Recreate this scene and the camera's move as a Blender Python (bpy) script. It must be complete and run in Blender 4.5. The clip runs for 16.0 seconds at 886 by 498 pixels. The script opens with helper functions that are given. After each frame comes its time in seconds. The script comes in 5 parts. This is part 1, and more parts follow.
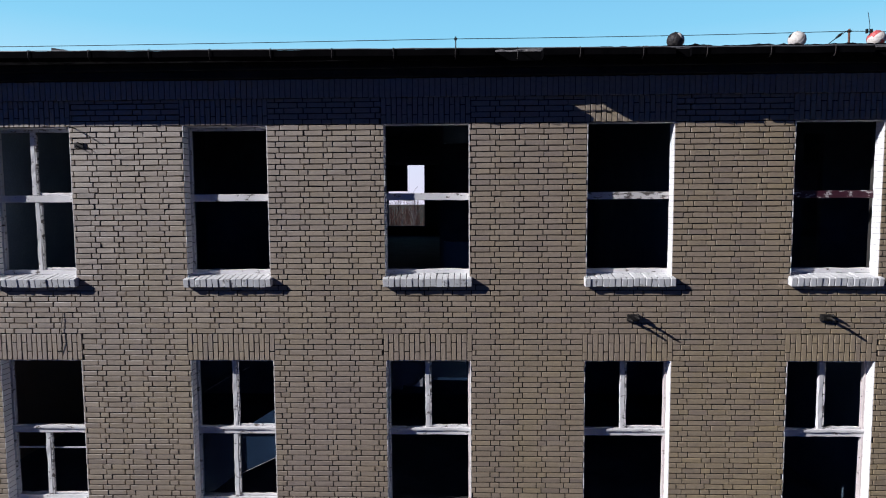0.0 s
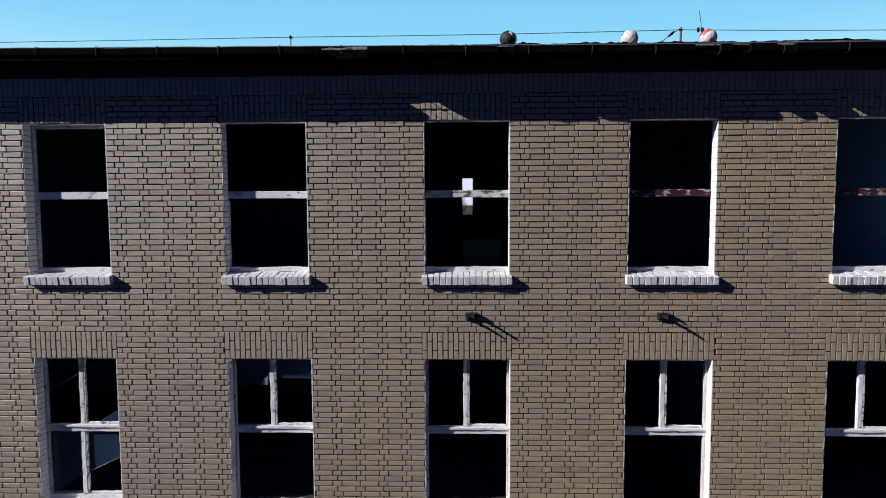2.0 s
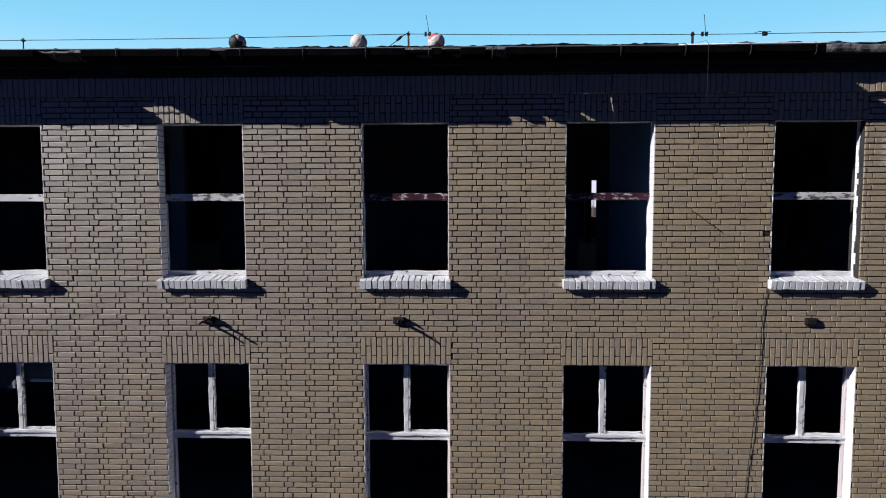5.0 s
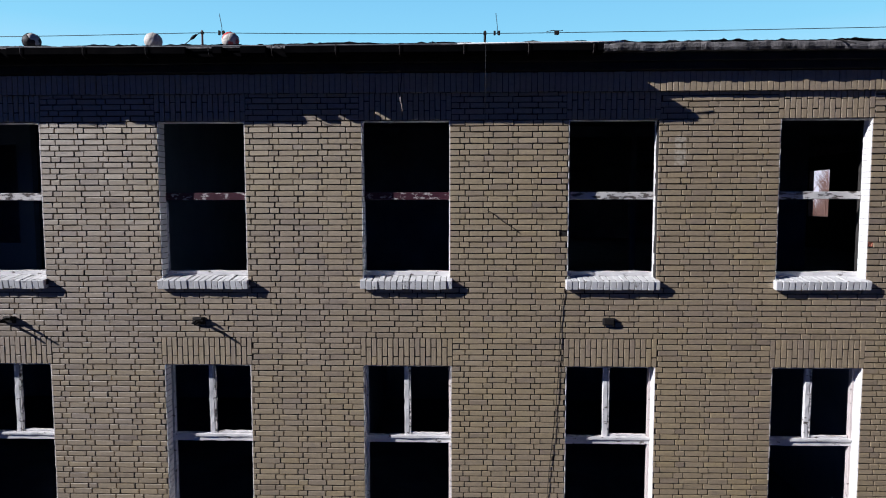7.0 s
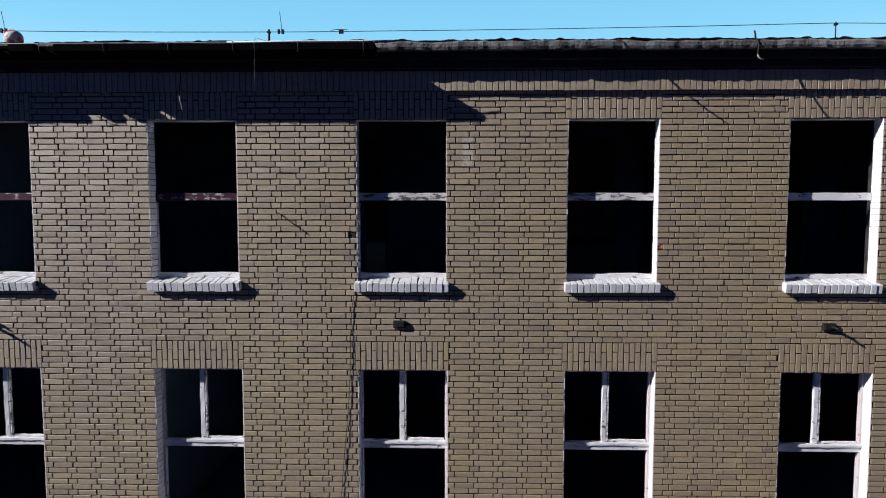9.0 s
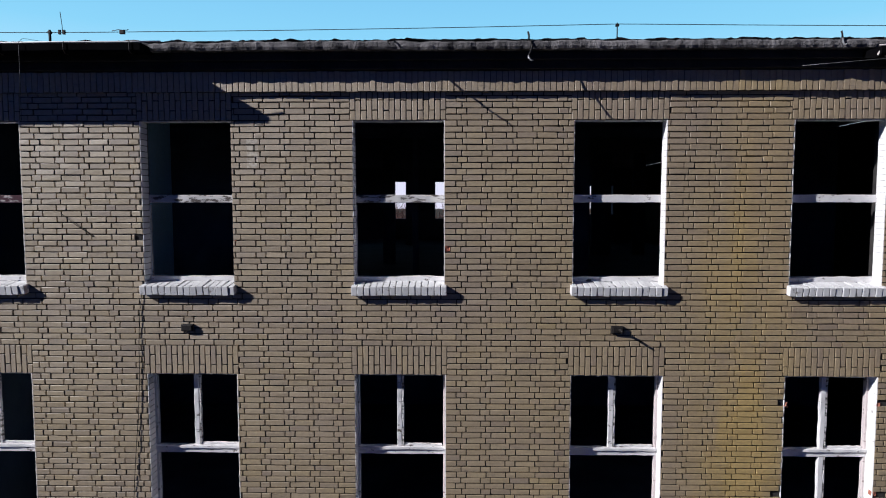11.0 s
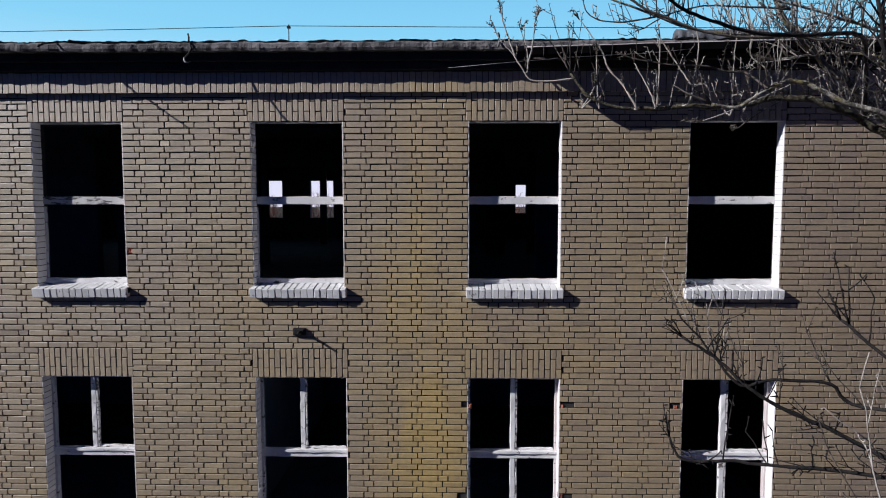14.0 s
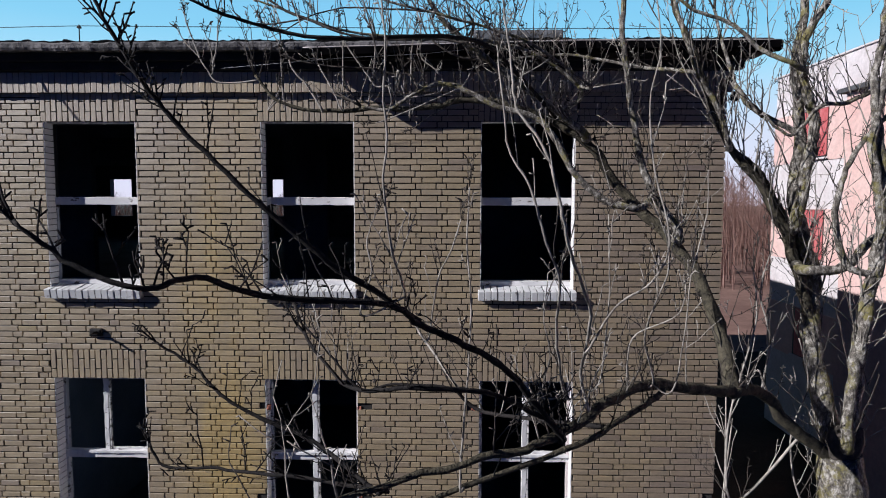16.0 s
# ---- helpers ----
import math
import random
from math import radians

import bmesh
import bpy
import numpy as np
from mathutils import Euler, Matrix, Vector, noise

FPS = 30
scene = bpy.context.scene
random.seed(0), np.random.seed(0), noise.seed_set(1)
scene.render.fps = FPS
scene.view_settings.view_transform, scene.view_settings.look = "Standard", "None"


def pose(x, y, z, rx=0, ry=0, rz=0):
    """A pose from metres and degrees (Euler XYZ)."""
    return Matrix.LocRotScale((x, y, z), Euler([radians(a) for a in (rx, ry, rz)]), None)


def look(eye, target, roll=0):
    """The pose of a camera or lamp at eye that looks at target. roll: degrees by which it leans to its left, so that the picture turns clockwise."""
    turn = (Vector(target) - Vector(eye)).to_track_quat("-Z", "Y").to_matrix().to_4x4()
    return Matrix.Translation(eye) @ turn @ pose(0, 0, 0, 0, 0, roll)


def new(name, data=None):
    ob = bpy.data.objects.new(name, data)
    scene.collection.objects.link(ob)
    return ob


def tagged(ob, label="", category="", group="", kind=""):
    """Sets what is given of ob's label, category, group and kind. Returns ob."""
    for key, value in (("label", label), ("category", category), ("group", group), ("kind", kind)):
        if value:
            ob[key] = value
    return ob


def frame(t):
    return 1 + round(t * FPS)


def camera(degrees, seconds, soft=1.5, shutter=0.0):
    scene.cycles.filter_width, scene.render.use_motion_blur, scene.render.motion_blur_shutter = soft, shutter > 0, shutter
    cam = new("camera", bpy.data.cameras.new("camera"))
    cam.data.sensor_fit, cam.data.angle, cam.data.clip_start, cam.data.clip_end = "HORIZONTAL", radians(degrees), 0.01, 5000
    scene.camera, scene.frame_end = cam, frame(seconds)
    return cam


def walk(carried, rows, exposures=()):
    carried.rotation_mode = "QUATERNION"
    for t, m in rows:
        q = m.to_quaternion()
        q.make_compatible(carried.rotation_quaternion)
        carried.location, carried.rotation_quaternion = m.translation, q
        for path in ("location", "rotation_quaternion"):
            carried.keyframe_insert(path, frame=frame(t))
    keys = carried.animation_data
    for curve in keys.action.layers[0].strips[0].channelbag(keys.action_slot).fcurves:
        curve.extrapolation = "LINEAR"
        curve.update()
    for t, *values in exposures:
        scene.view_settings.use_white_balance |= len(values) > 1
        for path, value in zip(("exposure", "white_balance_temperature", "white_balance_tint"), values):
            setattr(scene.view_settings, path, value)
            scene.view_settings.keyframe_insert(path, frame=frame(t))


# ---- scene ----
cam = camera(70.0, 16.0, 1.05)
# seconds, eye x y z in metres, yaw, pitch, roll in degrees
PATH = [
    (0.0, -0.030, -8.610, 8.979, 1.72, -4.46, 0.33),
    (0.5, 0.546, -8.599, 8.962, 1.74, -4.44, 0.31),
    (1.0, 1.104, -8.587, 8.950, 1.76, -4.42, 0.30),
    (1.5, 1.645, -8.571, 8.936, 1.77, -4.40, 0.28),
    (2.0, 2.179, -8.550, 8.930, 1.79, -4.37, 0.26),
    (2.5, 2.734, -8.529, 8.930, 1.78, -4.33, 0.23),
    (3.0, 3.312, -8.505, 8.930, 1.76, -4.30, 0.20),
    (3.5, 3.894, -8.480, 8.936, 1.74, -4.26, 0.18),
    (4.0, 4.485, -8.455, 8.940, 1.72, -4.22, 0.15),
    (6.5, 7.708, -8.363, 8.934, 1.65, -4.13, 0.11),
    (7.0, 8.392, -8.315, 8.922, 1.61, -4.12, 0.09),
    (7.5, 9.084, -8.265, 8.919, 1.55, -4.11, 0.08),
    (8.0, 9.765, -8.220, 8.920, 1.49, -4.09, 0.05),
    (8.5, 10.436, -8.179, 8.921, 1.44, -4.08, 0.02),
    (9.0, 11.101, -8.138, 8.924, 1.37, -4.06, -0.01),
    (11.5, 14.475, -7.998, 8.964, 1.04, -4.08, 0.02),
    (12.0, 15.177, -7.989, 8.975, 1.06, -4.10, 0.02),
    (12.5, 15.849, -7.977, 8.983, 1.08, -4.13, 0.02),
    (13.0, 16.520, -7.960, 8.994, 1.11, -4.16, 0.02),
    (13.5, 17.192, -7.944, 8.997, 1.14, -4.20, 0.02),
    (14.0, 17.844, -7.936, 9.001, 1.18, -4.25, 0.02),
    (14.5, 18.483, -7.928, 9.012, 1.22, -4.29, 0.00),
    (15.0, 19.133, -7.912, 9.020, 1.26, -4.33, -0.02),
    (15.5, 19.785, -7.885, 9.030, 1.28, -4.37, -0.06),
    (16.0, 20.434, -7.855, 9.036, 1.30, -4.40, -0.10),
]
walk(cam, [(t, pose(x, y, z, 90 + pitch, roll, yaw)) for t, x, y, z, yaw, pitch, roll in PATH],
     exposures=[(0.0, 0.22, 5500, 12), (3.0, 0.28, 5500, 12), (9.0, 0.28, 5500, 12), (16.0, 0.22, 5500, 12)])

# ---------------------------------------------------------------- light
SUN_DIR = Vector((-2.47, -1.0, 1.45)).normalized()
world = bpy.data.worlds.new("sky")
scene.world = world
world.use_nodes = True
wn = world.node_tree.nodes
wl = world.node_tree.links
sky = wn.new("ShaderNodeTexSky")
sky.sky_type = "NISHITA"
sky.sun_disc = False
sky.sun_elevation = math.asin(SUN_DIR.z)
sky.sun_rotation = math.atan2(SUN_DIR.x, SUN_DIR.y)
sky.air_density, sky.dust_density, sky.ozone_density = 0.16, 0.0, 6.0
wn["Background"].inputs["Strength"].default_value = 0.034
deep = wn.new("ShaderNodeMix")
deep.data_type, deep.blend_type = "RGBA", "MULTIPLY"
deep.inputs[0].default_value, deep.inputs[7].default_value = 1.0, (0.10, 0.58, 1.22, 1)
wl.new(sky.outputs["Color"], deep.inputs[6])
wl.new(deep.outputs[2], wn["Background"].inputs["Color"])

sun = new("sun", bpy.data.lights.new("sun", "SUN"))
sun.data.energy, sun.data.angle, sun.data.color = 5.0, radians(0.5), (1.0, 0.91, 0.80)
sun.matrix_world = look(SUN_DIR * 60, (0, 0, 0))

# the clear sky behind the building, paler towards the horizon
glow = bpy.data.materials.new("clear_sky")
glow.use_nodes = True
gn, gl = glow.node_tree.nodes, glow.node_tree.links
gn.remove(gn["Principled BSDF"])
em = gn.new("ShaderNodeEmission")
ramp = gn.new("ShaderNodeValToRGB")
sep = gn.new("ShaderNodeSeparateXYZ")
geo = gn.new("ShaderNodeNewGeometry")
height = gn.new("ShaderNodeMath")
height.operation = "DIVIDE"
height.inputs[1].default_value = 1000.0
gl.new(geo.outputs["Position"], sep.inputs[0])
gl.new(sep.outputs["Z"], height.inputs[0])
gl.new(height.outputs[0], ramp.inputs["Fac"])
SKY_STOPS = [(0.0, (0.72, 0.64, 0.66)), (0.12, (0.66, 0.66, 0.68)), (0.24, (0.38, 0.63, 0.69)), (0.31, (0.265, 0.555, 0.66)), (0.6, (0.12, 0.34, 0.56))]
while len(ramp.color_ramp.elements) < len(SKY_STOPS):
    ramp.color_ramp.elements.new(0.5)
for el, (at, col) in zip(ramp.color_ramp.elements, SKY_STOPS):
    el.position, el.color = at, (*col, 1)
gl.new(ramp.outputs["Color"], em.inputs["Color"])
em.inputs["Strength"].default_value = 1.0
gl.new(em.outputs[0], gn["Material Output"].inputs["Surface"])


# ---------------------------------------------------------------- materials
class Nodes:
    """A short hand for building one node material."""

    def __init__(self, name):
        self.mat = bpy.data.materials.new(name)
        self.mat.use_nodes = True
        self.nodes, self.links = self.mat.node_tree.nodes, self.mat.node_tree.links
        self.bsdf = self.nodes["Principled BSDF"]

    def add(self, kind, **values):
        node = self.nodes.new(kind)
        for key, value in values.items():
            node.inputs[key].default_value = value
        return node

    def link(self, a, b):
        self.links.new(a, b)

    def coords(self):
        return self.add("ShaderNodeNewGeometry").outputs["Position"]

    def noise(self, scale, detail=4.0, rough=0.6, vector=None, stretch=None):
        vector = vector or self.coords()
        if stretch:
            m = self.nodes.new("ShaderNodeMapping")
            m.inputs["Scale"].default_value = stretch
            self.link(vector, m.inputs["Vector"])
            vector = m.outputs["Vector"]
        n = self.add("ShaderNodeTexNoise", Scale=scale, Detail=detail, Roughness=rough)
        self.link(vector, n.inputs["Vector"])
        return n.outputs["Fac"]

    def ramp(self, fac, *stops, mode="LINEAR"):
        r = self.nodes.new("ShaderNodeValToRGB")
        r.color_ramp.interpolation = mode
        e = r.color_ramp.elements
        while len(e) < len(stops):
            e.new(0.5)
        for el, (pos, col) in zip(e, stops):
            el.position = pos
            el.color = (*col, 1) if len(col) == 3 else col
        self.link(fac, r.inputs["Fac"])
        return r.outputs["Color"]

    def step(self, fac, low, high):
        return self.ramp(fac, (low, (0, 0, 0)), (high, (1, 1, 1)))

    def mix(self, fac, a, b, mode="MIX"):
        m = self.nodes.new("ShaderNodeMix")
        m.data_type, m.blend_type = "RGBA", mode
        for value, slot in ((fac, 0), (a, 6), (b, 7)):
            if isinstance(value, (int, float)):
                m.inputs[slot].default_value = value
            elif isinstance(value, tuple):
                m.inputs[slot].default_value = (*value, 1)
            else:
                self.link(value, m.inputs[slot])
        return m.outputs[2]

    def math(self, op, a, b=0.0, c=0.0):
        m = self.nodes.new("ShaderNodeMath")
        m.operation = op
        for i, v in enumerate((a, b, c)):
            if isinstance(v, (int, float)):
                m.inputs[i].default_value = v
            else:
                self.link(v, m.inputs[i])
        return m.outputs[0]

    def axis(self, vector, which):
        s = self.nodes.new("ShaderNodeSeparateXYZ")
        self.link(vector, s.inputs[0])
        return s.outputs[which]

    def random(self):
        """One number for each loose piece of a mesh and for each object."""
        a = self.add("ShaderNodeNewGeometry").outputs["Random Per Island"]
        b = self.nodes.new("ShaderNodeObjectInfo").outputs["Random"]
        return self.math("FRACT", self.math("ADD", a, b))

    def bump(self, height, strength=0.4, distance=0.01):
        b = self.add("ShaderNodeBump", Strength=strength, Distance=distance)
        self.link(height, b.inputs["Height"])
        self.link(b.outputs["Normal"], self.bsdf.inputs["Normal"])

    def done(self, color, rough=0.8, metal=0.0, spec=0.3):
        if isinstance(color, tuple):
            self.bsdf.inputs["Base Color"].default_value = (*color, 1)
        else:
            self.link(color, self.bsdf.inputs["Base Color"])
        if isinstance(rough, (int, float)):
            self.bsdf.inputs["Roughness"].default_value = rough
        else:
            self.link(rough, self.bsdf.inputs["Roughness"])
        self.bsdf.inputs["Metallic"].default_value = metal
        self.bsdf.inputs["Specular IOR Level"].default_value = spec
        return self.mat


def brick_material():
    n = Nodes("clinker_brick")
    pos = n.coords()
    rnd = n.random()
    col = n.ramp(rnd, (0.0, (0.300, 0.236, 0.168)), (0.15, (0.362, 0.286, 0.183)), (0.5, (0.384, 0.304, 0.188)),
                 (0.75, (0.360, 0.286, 0.190)), (0.92, (0.414, 0.324, 0.184)), (1.0, (0.285, 0.224, 0.166)))
    # broad drifts of tone along the wall: greyer in places, olive in others
    grey = n.step(n.noise(0.35, 3.0, 0.6), 0.42, 0.66)
    # the first bays are duller and more purple than the rest
    dull = n.nodes.new("ShaderNodeMapRange")
    n.link(n.axis(pos, "X"), dull.inputs[0])
    for slot, value in ((1, 4.5), (2, -1.5), (3, 0.0), (4, 0.45)):
        dull.inputs[slot].default_value = value
    col = n.mix(n.math("MULTIPLY", n.math("ADD", n.math("MULTIPLY", grey, 0.55), dull.outputs[0]), 0.8), col, (0.320, 0.258, 0.222))
    olive = n.step(n.noise(0.8, 4.0, 0.65, stretch=(1, 1, 0.5)), 0.52, 0.72)
    col = n.mix(n.math("MULTIPLY", olive, 0.35), col, (0.390, 0.311, 0.152))
    # ochre wash run down from the eave right of the ninth bay
    dist = n.math("ABSOLUTE", n.math("SUBTRACT", n.axis(pos, "X"), 17.42))
    wash = n.math("SUBTRACT", 1.7, n.math("DIVIDE", dist, 0.5))
    wash = n.math("MULTIPLY", wash, n.step(n.noise(1.1, 5.0, 0.7, stretch=(1, 1, 0.35)), 0.34, 0.62))
    fade = n.nodes.new("ShaderNodeMapRange")
    n.link(n.axis(pos, "Z"), fade.inputs[0])
    for slot, value in ((1, 7.0), (2, 9.6), (3, 1.0), (4, 0.35)):
        fade.inputs[slot].default_value = value
    wash = n.math("MULTIPLY", wash, fade.outputs[0])
    n_wash = n.nodes.new("ShaderNodeClamp")
    n.link(wash, n_wash.inputs[0])
    col = n.mix(n.math("MULTIPLY", n_wash.outputs[0], 0.9), col, (0.48, 0.350, 0.130))
    # a pale smear beside the eighth bay
    near = n.math("MULTIPLY", n.math("LESS_THAN", n.math("ABSOLUTE", n.math("SUBTRACT", n.axis(pos, "X"), 11.22)), 0.07),
                  n.math("LESS_THAN", n.math("ABSOLUTE", n.math("SUBTRACT", n.axis(pos, "Z"), 9.60)), 0.19))
    near = n.math("MULTIPLY", near, n.step(n.noise(22.0, 4.0), 0.40, 0.55))
    col = n.mix(n.math("MULTIPLY", near, 0.6), col, (0.62, 0.58, 0.52))
    # yellower, brighter middle bays; dirt plus painted-in tree shade darkens the far corner
    along = n.ramp(n.math("DIVIDE", n.math("ADD", n.axis(pos, "X"), 10.0), 34.0), (0.40, (1.0, 1.0, 1.0)), (0.55, (1.08, 1.08, 1.02)),
                   (0.74, (1.04, 1.03, 0.97)), (0.88, (1.02, 1.0, 0.93)), (0.93, (0.90, 0.89, 0.90)), (1.0, (0.76, 0.755, 0.80)))
    col = n.mix(1.0, col, along, "MULTIPLY")
    # soot, scuffs and grain
    soot = n.step(n.noise(7.0, 6.0, 0.7), 0.56, 0.74)
    col = n.mix(n.math("MULTIPLY", soot, 0.35), col, (0.09, 0.08, 0.07))
    scuff = n.step(n.noise(9.0, 5.0, 0.75, stretch=(0.45, 1, 2.6)), 0.60, 0.68)
    col = n.mix(n.math("MULTIPLY", scuff, 0.5), col, (0.10, 0.085, 0.075))
    grain = n.noise(160.0, 3.0, 0.7)
    col = n.mix(0.4, col, n.ramp(grain, (0.3, (0.55, 0.55, 0.55)), (0.7, (1.25, 1.25, 1.25))), "MULTIPLY")
    mott = n.noise(22.0, 6.0, 0.75)
    col = n.mix(0.55, col, n.ramp(mott, (0.3, (0.62, 0.60, 0.60)), (0.7, (1.32, 1.32, 1.26))), "MULTIPLY")
    n.bump(n.math("ADD", n.noise(42.0, 6.0, 0.75), n.math("MULTIPLY", grain, 0.4)), 0.6, 0.005)
    col = n.mix(1.0, col, (0.92, 0.90, 0.865), "MULTIPLY")
    # the fired skin of the clinker
    n.bsdf.inputs["Coat Weight"].default_value = 1.0
    n.bsdf.inputs["Coat Roughness"].default_value = 0.50
    n.bsdf.inputs["Coat IOR"].default_value = 1.6
    return n.done(col, 0.6, spec=1.0)


def mortar_material():
    n = Nodes("dirty_mortar")
    col = n.ramp(n.noise(9.0, 5.0), (0.3, (0.016, 0.015, 0.015)), (0.7, (0.05, 0.046, 0.042)))
    n.bump(n.noise(120.0, 4.0), 0.6, 0.005)
    return n.done(col, 0.95)


def paint_material(name, top, under, low, high, scale=14.0, stretch=None, bump=0.5):
    """Old paint that flakes off what lies beneath it."""
    n = Nodes(name)
    flake = n.step(n.noise(scale, 6.0, 0.7, stretch=stretch), low, high)
    dirt = n.noise(5.0, 5.0, 0.6)
    a = n.mix(n.math("MULTIPLY", n.step(dirt, 0.45, 0.8), 0.4), top, tuple(v * 0.62 for v in top))
    b = n.mix(n.noise(60.0, 4.0), under, tuple(v * 0.45 for v in under))
    col = n.mix(flake, a, b)
    n.bump(n.math("SUBTRACT", n.math("MULTIPLY", n.noise(70.0, 5.0), 0.3), flake), bump, 0.004)
    return n.done(col, n.ramp(flake, (0, (0.55, 0.55, 0.55)), (1, (0.9, 0.9, 0.9))))


def plain_material(name, a, b, scale, rough=0.85, metal=0.0, bump=0.3, fine=40.0, spec=0.3, distance=0.01):
    n = Nodes(name)
    col = n.ramp(n.noise(scale, 6.0, 0.65), (0.3, a), (0.7, b))
    col = n.mix(0.35, col, n.ramp(n.noise(fine, 4.0), (0.3, (0.6, 0.6, 0.6)), (0.7, (1.2, 1.2, 1.2))), "MULTIPLY")
    n.bump(n.noise(fine, 5.0), bump, distance)
    return n.done(col, rough, metal, spec)


BRICK = brick_material()
MORTAR = mortar_material()
WHITE_BRICK = paint_material("whitewashed_brick", (0.70, 0.69, 0.68), (0.33, 0.30, 0.27), 0.60, 0.66, 16.0)
WHITE_PLASTER = paint_material("white_reveal_plaster", (0.82, 0.80, 0.78), (0.45, 0.40, 0.35), 0.66, 0.70, 9.0)
WHITE_WOOD = paint_material("flaking_white_wood", (0.72, 0.70, 0.69), (0.16, 0.13, 0.11), 0.60, 0.64, 13.0, (0.5, 1, 1.0))
WORN_WOOD = paint_material("bare_grey_wood", (0.62, 0.60, 0.58), (0.14, 0.12, 0.11), 0.52, 0.57, 13.0, (0.5, 1, 1.5))
ROSE_WOOD = paint_material("rosy_worn_wood", (0.60, 0.53, 0.51), (0.28, 0.22, 0.20), 0.60, 0.66, 13.0, (0.5, 1, 1.0))
GREY_WOOD = paint_material("shaded_weathered_wood", (0.50, 0.51, 0.54), (0.12, 0.11, 0.105), 0.57, 0.63, 14.0, (0.6, 1, 1.2))
HOOK_IRON = plain_material("rusty_hook_iron", (0.010, 0.009, 0.009), (0.10, 0.085, 0.08), 25.0, 0.8, 0.0)
RED_WOOD = paint_material("flaking_red_wood", (0.045, 0.011, 0.020), (0.60, 0.56, 0.55), 0.55, 0.58, 12.0, (0.6, 1, 1.2))
CONCRETE = plain_material("weathered_concrete", (0.022, 0.021, 0.023), (0.25, 0.235, 0.235), 5.0, 0.95, bump=1.0, fine=24.0, distance=0.03)
DARK_CONCRETE = plain_material("very_dark_concrete", (0.012, 0.012, 0.013), (0.035, 0.033, 0.033), 2.5, 0.95, bump=0.5)
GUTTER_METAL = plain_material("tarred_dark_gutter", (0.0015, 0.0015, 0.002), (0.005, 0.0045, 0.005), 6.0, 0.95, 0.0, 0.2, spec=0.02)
FELT = plain_material("tar_roof_felt", (0.035, 0.036, 0.04), (0.11, 0.11, 0.115), 4.0, 0.9, bump=0.6, fine=60.0)
IRON = plain_material("black_iron", (0.012, 0.012, 0.014), (0.04, 0.035, 0.03), 20.0, 0.6, 0.4)
WIRE = plain_material("dark_wire", (0.02, 0.02, 0.025), (0.05, 0.05, 0.055), 20.0, 0.6, 0.5)
# one blue plaster twice: sky glow in the bright copy, dimness in the dark
INNER_WALL = plain_material("skylit_blue_plaster", (0.34, 0.58, 0.86), (0.48, 0.70, 0.92), 1.2, 0.95, bump=0.4)
INNER_BLUE = plain_material("shaded_blue_plaster", (0.12, 0.17, 0.24), (0.19, 0.25, 0.33), 1.2, 0.95, bump=0.4)
# bluish tone carries the navy shade inside the rooms
INNER_DARK = plain_material("navy_shade_concrete", (0.08, 0.10, 0.15), (0.16, 0.19, 0.26), 1.0, 0.95)
RED_BRICK = plain_material("broken_red_brick", (0.33, 0.10, 0.06), (0.55, 0.24, 0.16), 30.0, 0.95, bump=0.8)


# ---------------------------------------------------------------- mesh helpers
def mesh_object(name, bm, material, parent=None, label=""):
    data = bpy.data.meshes.new(name)
    bm.normal_update()
    bm.to_mesh(data)
    bm.free()
    for m in material if isinstance(material, (list, tuple)) else (material,):
        data.materials.append(m)
    ob = new(name, data)
    if parent:
        ob.parent = parent
    if label:
        ob["label"] = label
    return ob


def part(name, bm, material, parent, label=""):
    return mesh_object(name, bm, material, parent, label)


def thing(name, label, category, group="", place=(0, 0, 0), kind=""):
    ob = new(name)
    ob.location = place
    return tagged(ob, label, category, group, kind)


def box(bm, x0, x1, y0, y1, z0, z1, bevel=0.0):
    m = Matrix.LocRotScale(((x0 + x1) / 2, (y0 + y1) / 2, (z0 + z1) / 2), None, (x1 - x0, y1 - y0, z1 - z0))
    made = bmesh.ops.create_cube(bm, size=1, matrix=m)
    if bevel:
        edges = list({e for v in made["verts"] for e in v.link_edges})
        bmesh.ops.bevel(bm, geom=edges, offset=bevel, segments=2, affect="EDGES", profile=0.6)
    return bm


def boxes(*rows, bevel=0.0):
    bm = bmesh.new()
    for r in rows:
        box(bm, *r, bevel=bevel)
    return bm


def plank(x0, x1, y0, y1, z0, z1, seed, wob=0.006, cuts=10, bevel=0.004):
    """A worn board: subdivided along its length, its edges uneven."""
    rng = random.Random(seed)
    bm = bmesh.new()
    long_x = (x1 - x0) > (z1 - z0)
    n = cuts
    rings = []
    for i in range(n + 1):
        s = i / n
        ring = []
        for a, b in ((0, 0), (1, 0), (1, 1), (0, 1)):
            j = [rng.uniform(-wob, wob) * 0.5 for _ in range(3)]
            if long_x:
                p = (x0 + (x1 - x0) * s, (y0, y1)[a] + j[1], (z0, z1)[b] + j[2])
            else:
                p = ((x0, x1)[a] + j[0], (y0, y1)[b] + j[1], z0 + (z1 - z0) * s)
            ring.append(bm.verts.new(p))
        rings.append(ring)
    for r, q in zip(rings, rings[1:]):
        for k in range(4):
            bm.faces.new((r[k], r[(k + 1) % 4], q[(k + 1) % 4], q[k]))
    bm.faces.new(rings[0][::-1])
    bm.faces.new(rings[-1])
    bmesh.ops.recalc_face_normals(bm, faces=bm.faces)
    if bevel:
        bmesh.ops.bevel(bm, geom=[e for e in bm.edges if e.calc_face_angle(0) > 0.8], offset=bevel, segments=1, affect="EDGES")
    return bm


